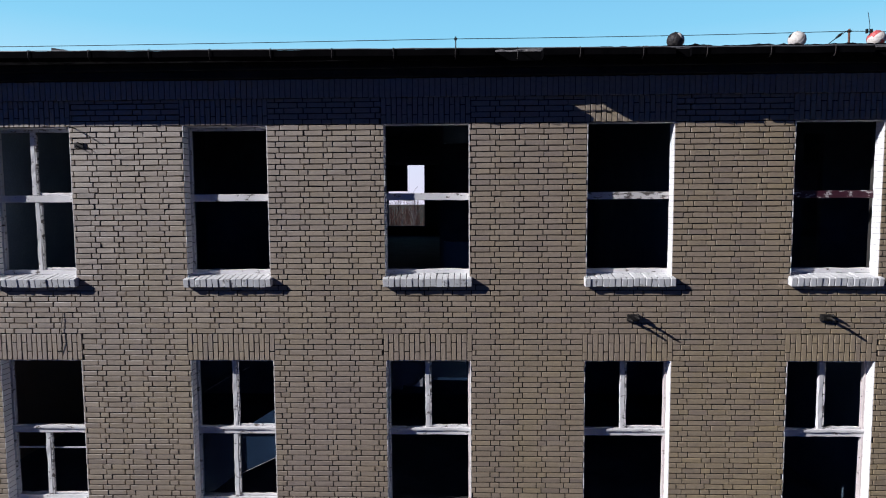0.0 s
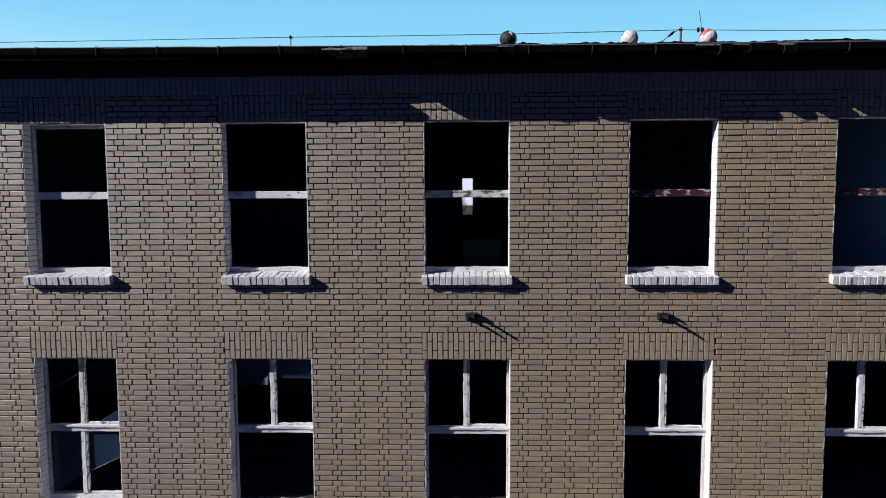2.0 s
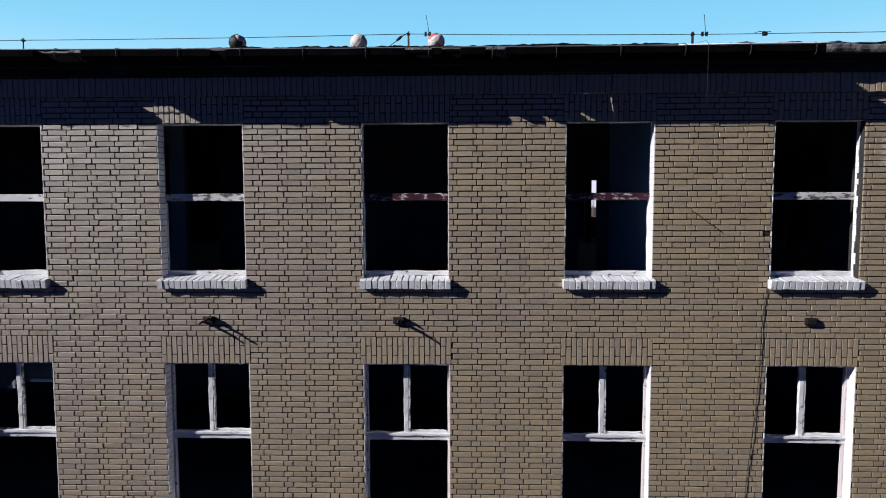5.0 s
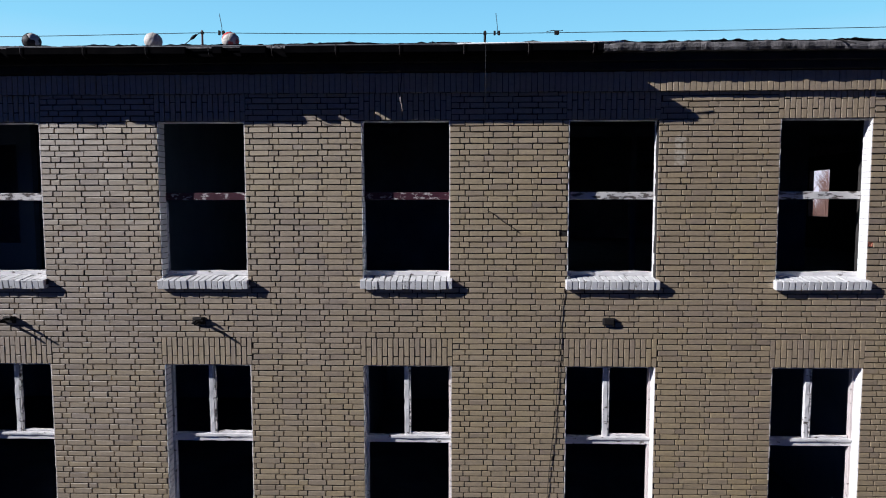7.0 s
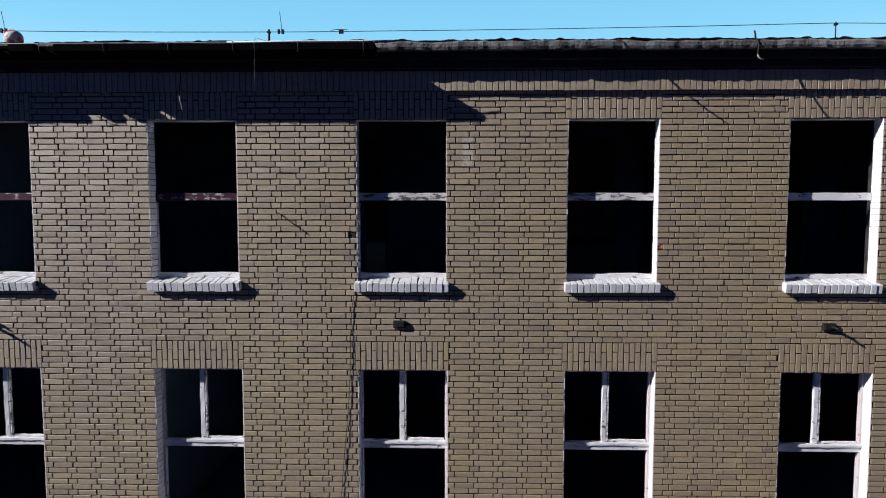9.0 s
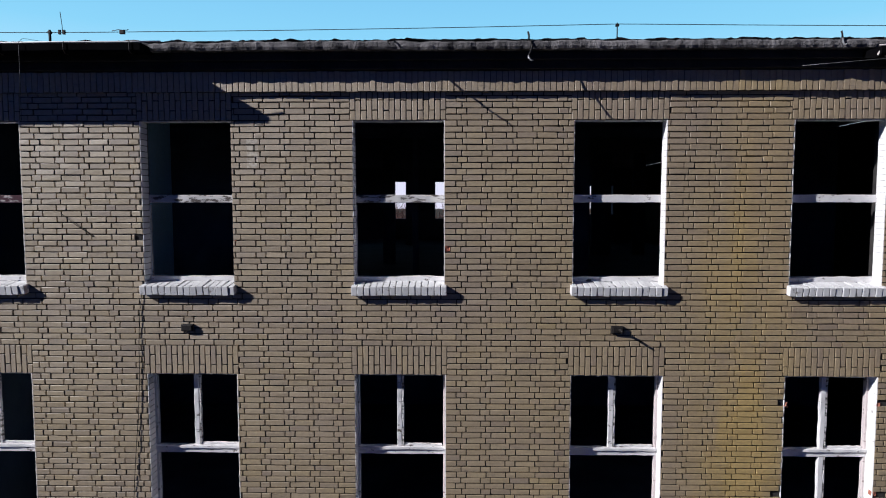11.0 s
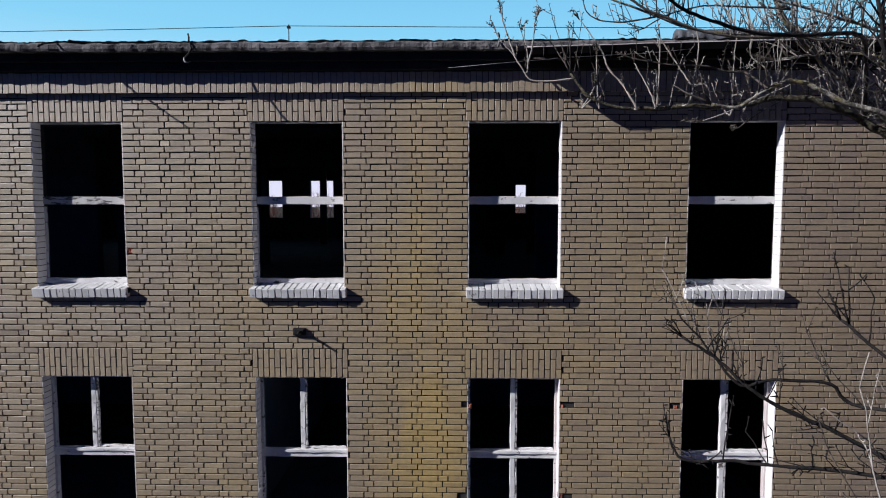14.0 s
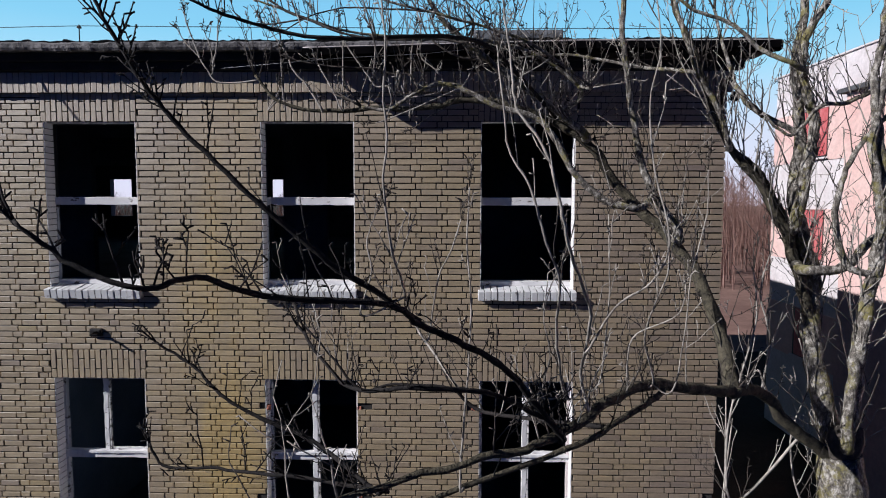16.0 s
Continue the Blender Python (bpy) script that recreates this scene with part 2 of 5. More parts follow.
def tube(bm, points, radii, sides=6, cap=True):
    """A round bar along points, with a radius at each."""
    pts = [Vector(p) for p in points]
    if isinstance(radii, (int, float)):
        radii = [radii] * len(pts)
    rings, side = [], None
    for i, p in enumerate(pts):
        d = (pts[min(i + 1, len(pts) - 1)] - pts[max(i - 1, 0)])
        if d.length < 1e-9:
            d = Vector((0, 0, 1))
        d.normalize()
        if side is None:
            side = d.orthogonal().normalized()
        side = (side - d * side.dot(d))
        side = side.normalized() if side.length > 1e-6 else d.orthogonal().normalized()
        up = d.cross(side)
        rings.append([bm.verts.new(p + radii[i] * (math.cos(a) * side + math.sin(a) * up))
                      for a in (2 * math.pi * k / sides for k in range(sides))])
    for r, q in zip(rings, rings[1:]):
        for k in range(sides):
            f = bm.faces.new((r[k], r[(k + 1) % sides], q[(k + 1) % sides], q[k]))
            f.smooth = True
    if cap:
        bm.faces.new(rings[0][::-1])
        bm.faces.new(rings[-1])
    return bm


# ---------------------------------------------------------------- plan of the building
X0, X1 = -9.4, 23.70          # the ends of the front
REAR = 26.3                   # the rear wall
COURSE = 0.0755
UP_TOP, LOW_TOP = 10.0, 6.7535            # undersides of the lintels
UP_SILL, LOW_SILL = 7.86, 4.56            # where the openings end below
FRIEZE = 10.345
RIGHTS = [-5.42 - 2.74, -5.41, -2.68, 0.07, 2.81, 5.55, 8.25, 10.95, 13.65, 16.43, 19.155, 21.88]
BAYS = [(r - 1.157, r) for r in RIGHTS]
LOW_BAYS = [(r - 1.160, r + 0.015) for r in RIGHTS]
DEPTH = 0.42                  # thickness of the front wall
REVEAL = 0.18                 # depth of the brick reveals
FRAME_Y = (0.165, 0.235)      # front and back of the wooden frames


def openings_at(z0, z1):
    """The openings that cut a course between two heights."""
    rows = []
    if z1 > UP_SILL + 0.001 and z0 < UP_TOP - 0.001:
        rows += BAYS
    if z1 > LOW_SILL + 0.001 and z0 < LOW_TOP - 0.001:
        rows += LOW_BAYS
    # the soldier lintels take the place of five courses
    for top, bays in ((UP_TOP, BAYS), (LOW_TOP, LOW_BAYS)):
        if z1 > top + 0.001 and z0 < top + 5 * COURSE - 0.001:
            rows += [(a - 0.035, b + 0.02) for a, b in bays]
    return sorted(rows)


# the mortared core of the front wall, with real openings
wall = mesh_object("wall_front", bmesh.new(), MORTAR)
tagged(wall, "front wall of tan clinker bricks with dark recessed joints", "brick wall", kind="structure")


def wall_core():
    bm = bmesh.new()
    y0, y1 = 0.022, REVEAL
    zs = [0.0, LOW_SILL, LOW_TOP, UP_SILL, UP_TOP, 10.80]
    for z0, z1 in zip(zs, zs[1:]):
        cuts = BAYS if z0 == UP_SILL else LOW_BAYS if z0 == LOW_SILL else []
        xs = [X0 + 0.01] + [v for ab in cuts for v in ab] + [X1 - 0.01]
        for a, b in zip(xs[::2], xs[1::2]):
            box(bm, a, b, y0, y1, z0, z1)
    # the inner leaf stands back round each opening
    zs = [0.0, LOW_SILL + 0.05, LOW_TOP + 0.06, UP_SILL + 0.05, UP_TOP + 0.06, 10.865]
    for k, (z0, z1) in enumerate(zip(zs, zs[1:])):
        cuts = BAYS if k == 3 else LOW_BAYS if k == 1 else []
        xs = [X0 + 0.01] + [v for i, (a, b) in enumerate(cuts) for v in (a - 0.10, b + (0.24 if (k, i) == (3, 6) else 0.10))] + [X1 - 0.01]
        for a, b in zip(xs[::2], xs[1::2]):
            box(bm, a, b, REVEAL + 0.001, DEPTH, z0, z1)
    bm.normal_update()
    bm.to_mesh(wall.data)
    bm.free()


wall_core()

# gaps where bricks have broken out: x, z, width, courses
HOLES = [(18.00, 6.41, 0.14, 1), (19.26, 6.41, 0.20, 1), (20.63, 6.41, 0.14, 1), (19.26, 5.24, 0.16, 1), (17.93, 5.23, 0.14, 1),
         (9.74, 8.54, 0.12, 1), (13.69, 8.375, 0.08, 1), (23.62, 5.3, 0.12, 1)]
STRETCH = (5.58, 7.06, 7.55, 9.15)     # the part of the wall whose bricks are built one by one


# the bond runs along the whole front, two stretchers and a header, and drifts a little from bay to bay
BOND = 0.653
DRIFT_X = (-9.5, -5.0, 1.0, 3.5, 6.5, 7.4, 9.0, 12.0, 14.5, 17.7, 20.0, 24.0)
DRIFT = (0.135, 0.118, 0.088, 0.062, 0.048, 0.0, -0.073, -0.125, -0.187, -0.285, -0.32, -0.37)


def brick_rows():
    """Every brick of the front: x0, x1, z0, z1, whether it is whole, and whether it is a header."""
    rng = random.Random(5)
    joint, head = 0.0145, 0.1145
    low = int(math.floor(-UP_TOP / COURSE)) + 1
    for k in range(low, int((FRIEZE - UP_TOP) / COURSE) + 1):
        zb = UP_TOP + k * COURSE
        z0, z1 = zb + 0.007, min(zb + COURSE - 0.007, FRIEZE + 0.01)
        cuts = openings_at(zb + 0.01, zb + COURSE - 0.01)
        spans, a = [], X0
        for c0, c1 in cuts:
            if c0 > a:
                spans.append((a, c0))
            a = max(a, c1)
        spans.append((a, X1))
        # middles of the headers in this course
        shift = rng.uniform(-0.012, 0.012)
        mids = []
        for i in range(-18, 40):
            x = i * BOND + (BOND / 2 if k % 2 else 0.0)
            mids.append(x + float(np.interp(x, DRIFT_X, DRIFT)) + shift + rng.uniform(-0.004, 0.004))
        edges = []
        for m, q in zip(mids, mids[1:]):
            h0, h1 = m + head / 2, q - head / 2
            half = (h0 + h1) / 2 + rng.uniform(-0.005, 0.005)
            edges += [(m - head / 2, h0, True), (h0 + joint, half - joint / 2, False), (half + joint / 2, h1 - joint, False)]
        for b0, b1, header in edges:
            for s0, s1 in spans:
                c0, c1 = max(b0, s0 + 0.002), min(b1, s1 - 0.002)
                if c1 - c0 > 0.018:
                    dz = rng.uniform(-0.0022, 0.0022)
                    for hx, hz, hw, hn in HOLES:
                        if abs((z0 + z1) / 2 - hz) < COURSE * hn / 2 and c0 < hx + hw / 2 and c1 > hx - hw / 2:
                            c0, c1 = (c0, hx - hw / 2) if hx - hw / 2 - c0 > c1 - hx - hw / 2 else (hx + hw / 2, c1)
                    if c1 - c0 > 0.018:
                        yield c0, c1, z0 + dz, z1 + dz, (c0 == b0 and c1 == b1), header


def brick_block(w, h, d, chamfer, rng=None):
    """Corners and faces of one brick that faces -y: a worn front and four sides. Its middle is at the origin."""
    j = (lambda s: rng.uniform(-s, s)) if rng else (lambda s: 0.0)
    v = [(sx * w / 2, d, sz * h / 2) for sx, sz in ((-1, -1), (1, -1), (1, 1), (-1, 1))]
    v += [(sx * w / 2 + j(0.0022), 0.0022 + j(0.001), sz * h / 2 + j(0.0022)) for sx, sz in ((-1, -1), (1, -1), (1, 1), (-1, 1))]
    v += [(sx * (w / 2 - chamfer + j(0.0018)), j(0.0012), sz * (h / 2 - chamfer + j(0.0016))) for sx, sz in ((-1, -1), (1, -1), (1, 1), (-1, 1))]
    f = [(a + s, (a + 1) % 4 + s, (a + 1) % 4 + s + 4, a + s + 4) for s in (0, 4) for a in range(4)] + [(8, 9, 10, 11)]
    return v, f


def brickwork():
    rng = random.Random(11)
    verts, faces = [], []
    shared = {}
    singles = []
    for x0, x1, z0, z1, whole, header in brick_rows():
        w, h = x1 - x0, z1 - z0
        cx, cz = (x0 + x1) / 2, (z0 + z1) / 2
        out = rng.uniform(-0.004, 0.003)
        if whole and STRETCH[0] < cx < STRETCH[1] and STRETCH[2] < cz < STRETCH[3] and len(singles) < 300:
            singles.append((cx, out, cz, header))
            continue
        v, f = brick_block(w, h, 0.026, rng.uniform(0.002, 0.0045), rng)
        tilt, turn, nod = rng.uniform(-0.010, 0.010), rng.gauss(0, 0.012), rng.gauss(0, 0.022)
        base = len(verts)
        verts += [(cx + x, y + out + x * turn + z * nod, cz + z + x * tilt) for x, y, z in v]
        faces += [tuple(base + q for q in face) for face in f]
    data = bpy.data.meshes.new("brickwork")
    data.from_pydata(verts, [], faces)
    data.materials.append(BRICK)
    tagged(new("brickwork", data), "tan clinker bricks in rows of two stretchers and a header", kind="stuff").parent = wall
    for cx, out, cz, header in singles:
        key = (header, rng.randrange(3))
        if key not in shared:
            v, f = brick_block(0.1145 if header else 0.2435, COURSE - 0.014, 0.026, 0.0035, rng)
            shared[key] = bpy.data.meshes.new("brick")
            shared[key].from_pydata(v, [], f)
            shared[key].materials.append(BRICK)
        b = new("brick", shared[key])
        b.parent, b.location, b.rotation_euler = wall, (cx, out, cz), (rng.gauss(0, 0.022), rng.uniform(-0.010, 0.010), rng.gauss(0, 0.012))


def lintel(a, b, z, rng):
    """A flat lintel of upright bricks, each column a whole and a half brick."""
    ob = mesh_object("lintel", boxes((a - 0.035, b + 0.02, 0.0205, 0.12, z + 0.006, z + 5 * COURSE - 0.004)), MORTAR)
    ob = tagged(ob, "flat soldier-course lintel of tan clinker bricks", "lintel", "window lintels", "structure")
    n = 17
    w = (b - a + 0.055) / n
    for i in range(n):
        cx = a - 0.035 + (i + 0.5) * w
        split = 0.25 if i % 2 else 0.125
        for z0, z1 in ((z, z + split), (z + split, z + 5 * COURSE)):
            key = "long" if z1 - z0 > 0.2 else "short"
            if (key, i % 3) not in LINTEL_MESH:
                v, f = brick_block(w - 0.013, (0.2525 if key == "long" else 0.125) - 0.013, 0.026, 0.0035, rng)
                m = bpy.data.meshes.new("soldier_brick")
                m.from_pydata(v, [], f)
                m.materials.append(BRICK)
                LINTEL_MESH[key, i % 3] = m
            s = new("soldier_brick", LINTEL_MESH[key, i % 3])
            s.parent = ob
            s.location = (cx, rng.uniform(-0.004, 0.003), (z0 + z1) / 2 + rng.uniform(-0.003, 0.003))


LINTEL_MESH = {}


def sill(a, b, z_front, rng):
    """A sloping sill of whitewashed bricks on edge. z_front: the upper front edge."""
    ob = mesh_object("window_sill", boxes((a - 0.015, b + 0.03, -0.05, REVEAL, z_front - 0.09, z_front - 0.020)), MORTAR)
    tagged(ob, "whitewashed sill of bricks set on edge", "window sill", "window sills", "structure")
    n = 15
    a, b = a - 0.03, b + 0.035
    w = (b - a) / n
    for i in range(n):
        key = i % 4
        if key not in SILL_MESH:
            ln, h, ch = 0.31, 0.118, 0.005
            bm = boxes((-(w - 0.009) / 2, (w - 0.009) / 2, 0, ln, -h, 0))
            bmesh.ops.bevel(bm, geom=list(bm.edges), offset=ch + rng.uniform(-0.002, 0.003), segments=1, affect="EDGES")
            m = bpy.data.meshes.new("sill_brick")
            bm.to_mesh(m)
            bm.free()
            m.materials.append(WHITE_BRICK)
            SILL_MESH[key] = m
        s = new("sill_brick", SILL_MESH[key])
        s.parent = ob
        s.location = (a + (i + 0.5) * w, -0.100 + rng.uniform(-0.006, 0.006), z_front - 0.024 + rng.uniform(-0.004, 0.004))
        s.rotation_euler = (radians(9 + rng.uniform(-1.5, 1.5)), 0, rng.uniform(-0.03, 0.03))


SILL_MESH = {}


def window(number, storey, a, b, top, bottom, transom=None, transom_mat=None, mull_top=None, mull_low=None,
           frame_mat=None, reveal_right=True, stiles=True, right_stile=0.0, foot=True):
    """A window hole: painted reveals, what is left of its wooden frame, its transom and mullions."""
    ob = thing(f"window_{number}", f"{storey} window opening without glass, white reveals and remains of a wooden frame", "window",
               "front windows", ((a + b) / 2, 0, bottom), "structure")
    base = Vector(ob.location)
    seed = int(a * 100) + int(top * 7)
    frame_mat = frame_mat or WHITE_WOOD

    def put(name, bm, mat, label=""):
        bm.transform(Matrix.Translation(-base))
        return part(name, bm, mat, ob, label)

    rng = random.Random(seed)
    # reveals of whitewashed bricks, one block a course
    for x, sign in ((a, 1), (b, -1)):
        bm = bmesh.new()
        k = 0
        while bottom + k * COURSE < top - 0.01:
            z0 = top - (k + 1) * COURSE
            e = rng.uniform(0.001, 0.006)
            th = 0.007 + rng.uniform(-0.002, 0.002)
            if not reveal_right and sign < 0:
                e, th = 0.10 + rng.random() * 0.05, 0.006
            lo, hi = sorted((x - sign * 0.003, x + sign * th))
            gap = 0.0045 if sign > 0 else 0.0012
            box(bm, lo, hi, e, REVEAL + 0.002, max(bottom, z0 + gap), z0 + COURSE - gap)
            k += 1
        bmesh.ops.bevel(bm, geom=[e for e in bm.edges], offset=0.0012, segments=1, affect="EDGES")
        put("reveal", bm, WHITE_PLASTER)
    put("head", boxes((a, b, 0.03, REVEAL + 0.004, top - 0.006, top + 0.004)), WHITE_PLASTER)
    y0, y1 = FRAME_Y
    # left stiles and heads take a greyer wood, their shade put into colour
    if stiles:
        put("frame_stile", plank(a - 0.02, a + 0.038, y0, y1, bottom + 0.05, top - 0.01, seed + 1), GREY_WOOD)
        put("frame_stile", plank(b - 0.036, b + 0.02, y0, y1, bottom + 0.05, top - 0.01, seed + 2), ROSE_WOOD)
        put("frame_head", plank(a + 0.045, b - 0.045, y0, y1, top - 0.05, top + 0.02, seed + 3), GREY_WOOD)
    else:
        put("frame_stile", plank(a - 0.02, a + 0.013, y0 + 0.02, y1, bottom + 0.05, (transom or (top, 0))[0] - 0.03, seed + 1, 0.010), GREY_WOOD)
        if right_stile:
            put("frame_stile", plank(b - right_stile, b + 0.02, y0, y1 + 0.02, bottom + 0.05, transom[0] + 0.02, seed + 2, 0.010, 7), WHITE_PLASTER)
    if foot:
        put("frame_foot", plank(a - 0.06, b + 0.06, y0, y1 + 0.05, bottom + 0.09, bottom + 0.15, seed + 4, 0.012), frame_mat)
    if transom:
        z0, z1 = transom
        low = top < 8
        put("transom", plank(a + 0.009, b - 0.009, y0 - 0.004, y1 - 0.01, z0, z1 - (0.040 if low else 0.0), seed + 5, 0.006, 14), transom_mat or frame_mat)
        if low:
            put("drip_rail", plank(a + 0.012, b - 0.012, y0 - 0.028, y1 - 0.005, z1 - 0.034, z1 + 0.004, seed + 15, 0.008, 16), frame_mat)
    for span, z0, z1 in ((mull_top, (transom or (0, 0))[1], top - 0.05), (mull_low, bottom + 0.15, (transom or (0, 0))[0])):
        if span is not None:
            c = (a + b) / 2 + span
            put("mullion", plank(c - 0.036, c + 0.026, y0 + 0.004, y1 - 0.01, z0 + 0.004, z1, seed + 6 + int(z0), 0.010), frame_mat)
            put("casement_stile", plank(c + 0.030, c + 0.052, y0 + 0.006, y1 - 0.02, z0 + 0.01, z1 - 0.01, seed + 9 + int(z0), 0.008), WORN_WOOD)
            put("casement_rail", plank(c + 0.055, b - 0.05, y0 + 0.02, y1 - 0.02, z0 + 0.004, z0 + 0.034, seed + 11 + int(z0), 0.010), frame_mat)
    return ob


# ---------------------------------------------------------------- front windows
UP_BAR = (8.972, 9.070)
LOW_BAR = (5.645, 5.745)
UPPER = {0: {}, 1: dict(mull_top=-0.06, mull_low=-0.03), 2: {}, 3: dict(stiles=False), 4: dict(transom_mat=WORN_WOOD, stiles=False), 5: dict(transom_mat=RED_WOOD, stiles=False),
         6: dict(transom_mat=RED_WOOD, stiles=False, right_stile=0.014), 7: dict(transom_mat=WORN_WOOD, reveal_right=False, stiles=False), 8: dict(transom_mat=WORN_WOOD, stiles=False),
         9: dict(stiles=False), 10: dict(stiles=False), 11: dict(stiles=False)}
for i, (a, b) in enumerate(BAYS):
    window(i, "upper", a, b, UP_TOP, UP_SILL, UP_BAR, **UPPER[i])
LOWER = {0: {}, 1: dict(mull_low=-0.07), 2: dict(mull_top=-0.03, mull_low=-0.04)}
for i, (a, b) in enumerate(LOW_BAYS):
    row = LOWER.get(i, dict(mull_top=-0.02, foot=False))
    if i >= 10:
        row = dict(mull_top=0.01, mull_low=0.01, foot=False)
    window(i + 20, "lower", a, b, LOW_TOP, LOW_SILL, LOW_BAR, **row)

rng = random.Random(3)
for a, b in BAYS:
    sill(a, b, 7.935, rng)
    lintel(a, b, UP_TOP, rng)
for a, b in LOW_BAYS:
    sill(a, b, 4.64, rng)
    lintel(a, b, LOW_TOP, rng)

# ---------------------------------------------------------------- frieze and eaves
frieze = tagged(mesh_object("frieze", boxes((X0, X1 + 0.05, -0.045, 0.021, FRIEZE + 0.004, 10.60)), MORTAR),
                "projecting frieze of upright clinker bricks under the eaves", "frieze", kind="structure")


def frieze_bricks():
    rng = random.Random(9)
    x = X0
    meshes = []
    while x < X1 + 0.04:
        w = 0.0745
        v, f = brick_block(w - 0.009, 0.245, 0.02, rng.uniform(0.003, 0.005), rng)
        out = -0.058 + rng.uniform(-0.005, 0.004)
        if len(meshes) < 6:
            m = bpy.data.meshes.new("frieze_brick")
            m.from_pydata(v, [], f)
            m.materials.append(BRICK)
            meshes.append(m)
        s = new("frieze_brick", rng.choice(meshes))
        s.parent, s.location = frieze, (x + w / 2, out, FRIEZE + 0.125 + rng.uniform(-0.003, 0.003))
        x += w


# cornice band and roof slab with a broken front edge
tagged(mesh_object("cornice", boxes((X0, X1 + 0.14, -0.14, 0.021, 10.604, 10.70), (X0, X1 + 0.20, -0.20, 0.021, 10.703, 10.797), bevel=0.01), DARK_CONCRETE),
       "dark stepped cornice under the roof slab", "cornice", kind="structure")


def roof_slab():
    rng = random.Random(21)
    bm = bmesh.new()
    n = 1100
    x0, x1 = X0 - 0.2, X1 + 0.42
    rings = []
    for i in range(n + 1):
        x = x0 + (x1 - x0) * i / n
        w = noise.noise((x * 1.7, 3.1, 0)) * 0.022 + noise.noise((x * 7, 9.1, 0)) * 0.02 + noise.noise((x * 19, 9.1, 0)) * 0.006
        h = noise.noise((x * 2.3, 5.5, 2)) * 0.012 + noise.noise((x * 9, 1.5, 2)) * 0.014 + noise.noise((x * 21, 1.5, 2)) * 0.005
        e = -0.31 + w
        rings.append([bm.verts.new(p) for p in ((x, 0.30, 10.80), (x, e + 0.015, 10.80 + h * 0.6), (x, e, 10.83 + h * 0.5), (x, e + 0.004 + w * 0.3, 10.875 + h), (x, e + 0.03 + abs(w) * 0.6, 10.90 + h), (x, 0.30, 10.915))])
    for r, q in zip(rings, rings[1:]):
        for k in range(6):
            bm.faces.new((r[k], r[(k + 1) % 6], q[(k + 1) % 6], q[k]))
    bm.faces.new(rings[0])
    bm.faces.new(rings[-1][::-1])
    bmesh.ops.recalc_face_normals(bm, faces=bm.faces)
    return bm


tagged(mesh_object("roof_slab", roof_slab(), CONCRETE), "crumbling concrete edge of the roof slab", "roof slab", kind="structure")


def felt():
    """Roof felt over the slab, torn along its front."""
    bm = bmesh.new()
    n = 1000
    x0, x1 = X0 - 0.2, X1 + 0.43
    cols = []
    for i in range(n + 1):
        x = x0 + (x1 - x0) * i / n
        calm = min(1.0, max(0.12, (x - 1.5) / 1.5))
        tear = noise.noise((x * 2.9, 0.3, 7)) * 0.05 + noise.noise((x * 11, 0.9, 7)) * 0.03
        lift = (max(0.0, noise.noise((x * 3.7, 4.4, 1))) * 0.022 + max(0.0, noise.noise((x * 13, 4.4, 1))) * 0.022 + max(0.0, noise.noise((x * 31, 4.4, 1))) * 0.012) * calm
        cols.append([bm.verts.new(p) for p in ((x, -0.25 + tear, 10.922 + lift), (x, -0.05, 10.924 + lift * 0.3), (x, REAR + 0.5, 11.45), (x, REAR + 0.5, 11.30), (x, -0.22 + tear, 10.916 + lift * 0.8))])
    for r, q in zip(cols, cols[1:]):
        for k in range(5):
            bm.faces.new((r[k], r[(k + 1) % 5], q[(k + 1) % 5], q[k]))
    bmesh.ops.recalc_face_normals(bm, faces=bm.faces)
    return bm


tagged(mesh_object("roof", felt(), FELT), "nearly flat roof of torn black tar felt", "roof", kind="structure")


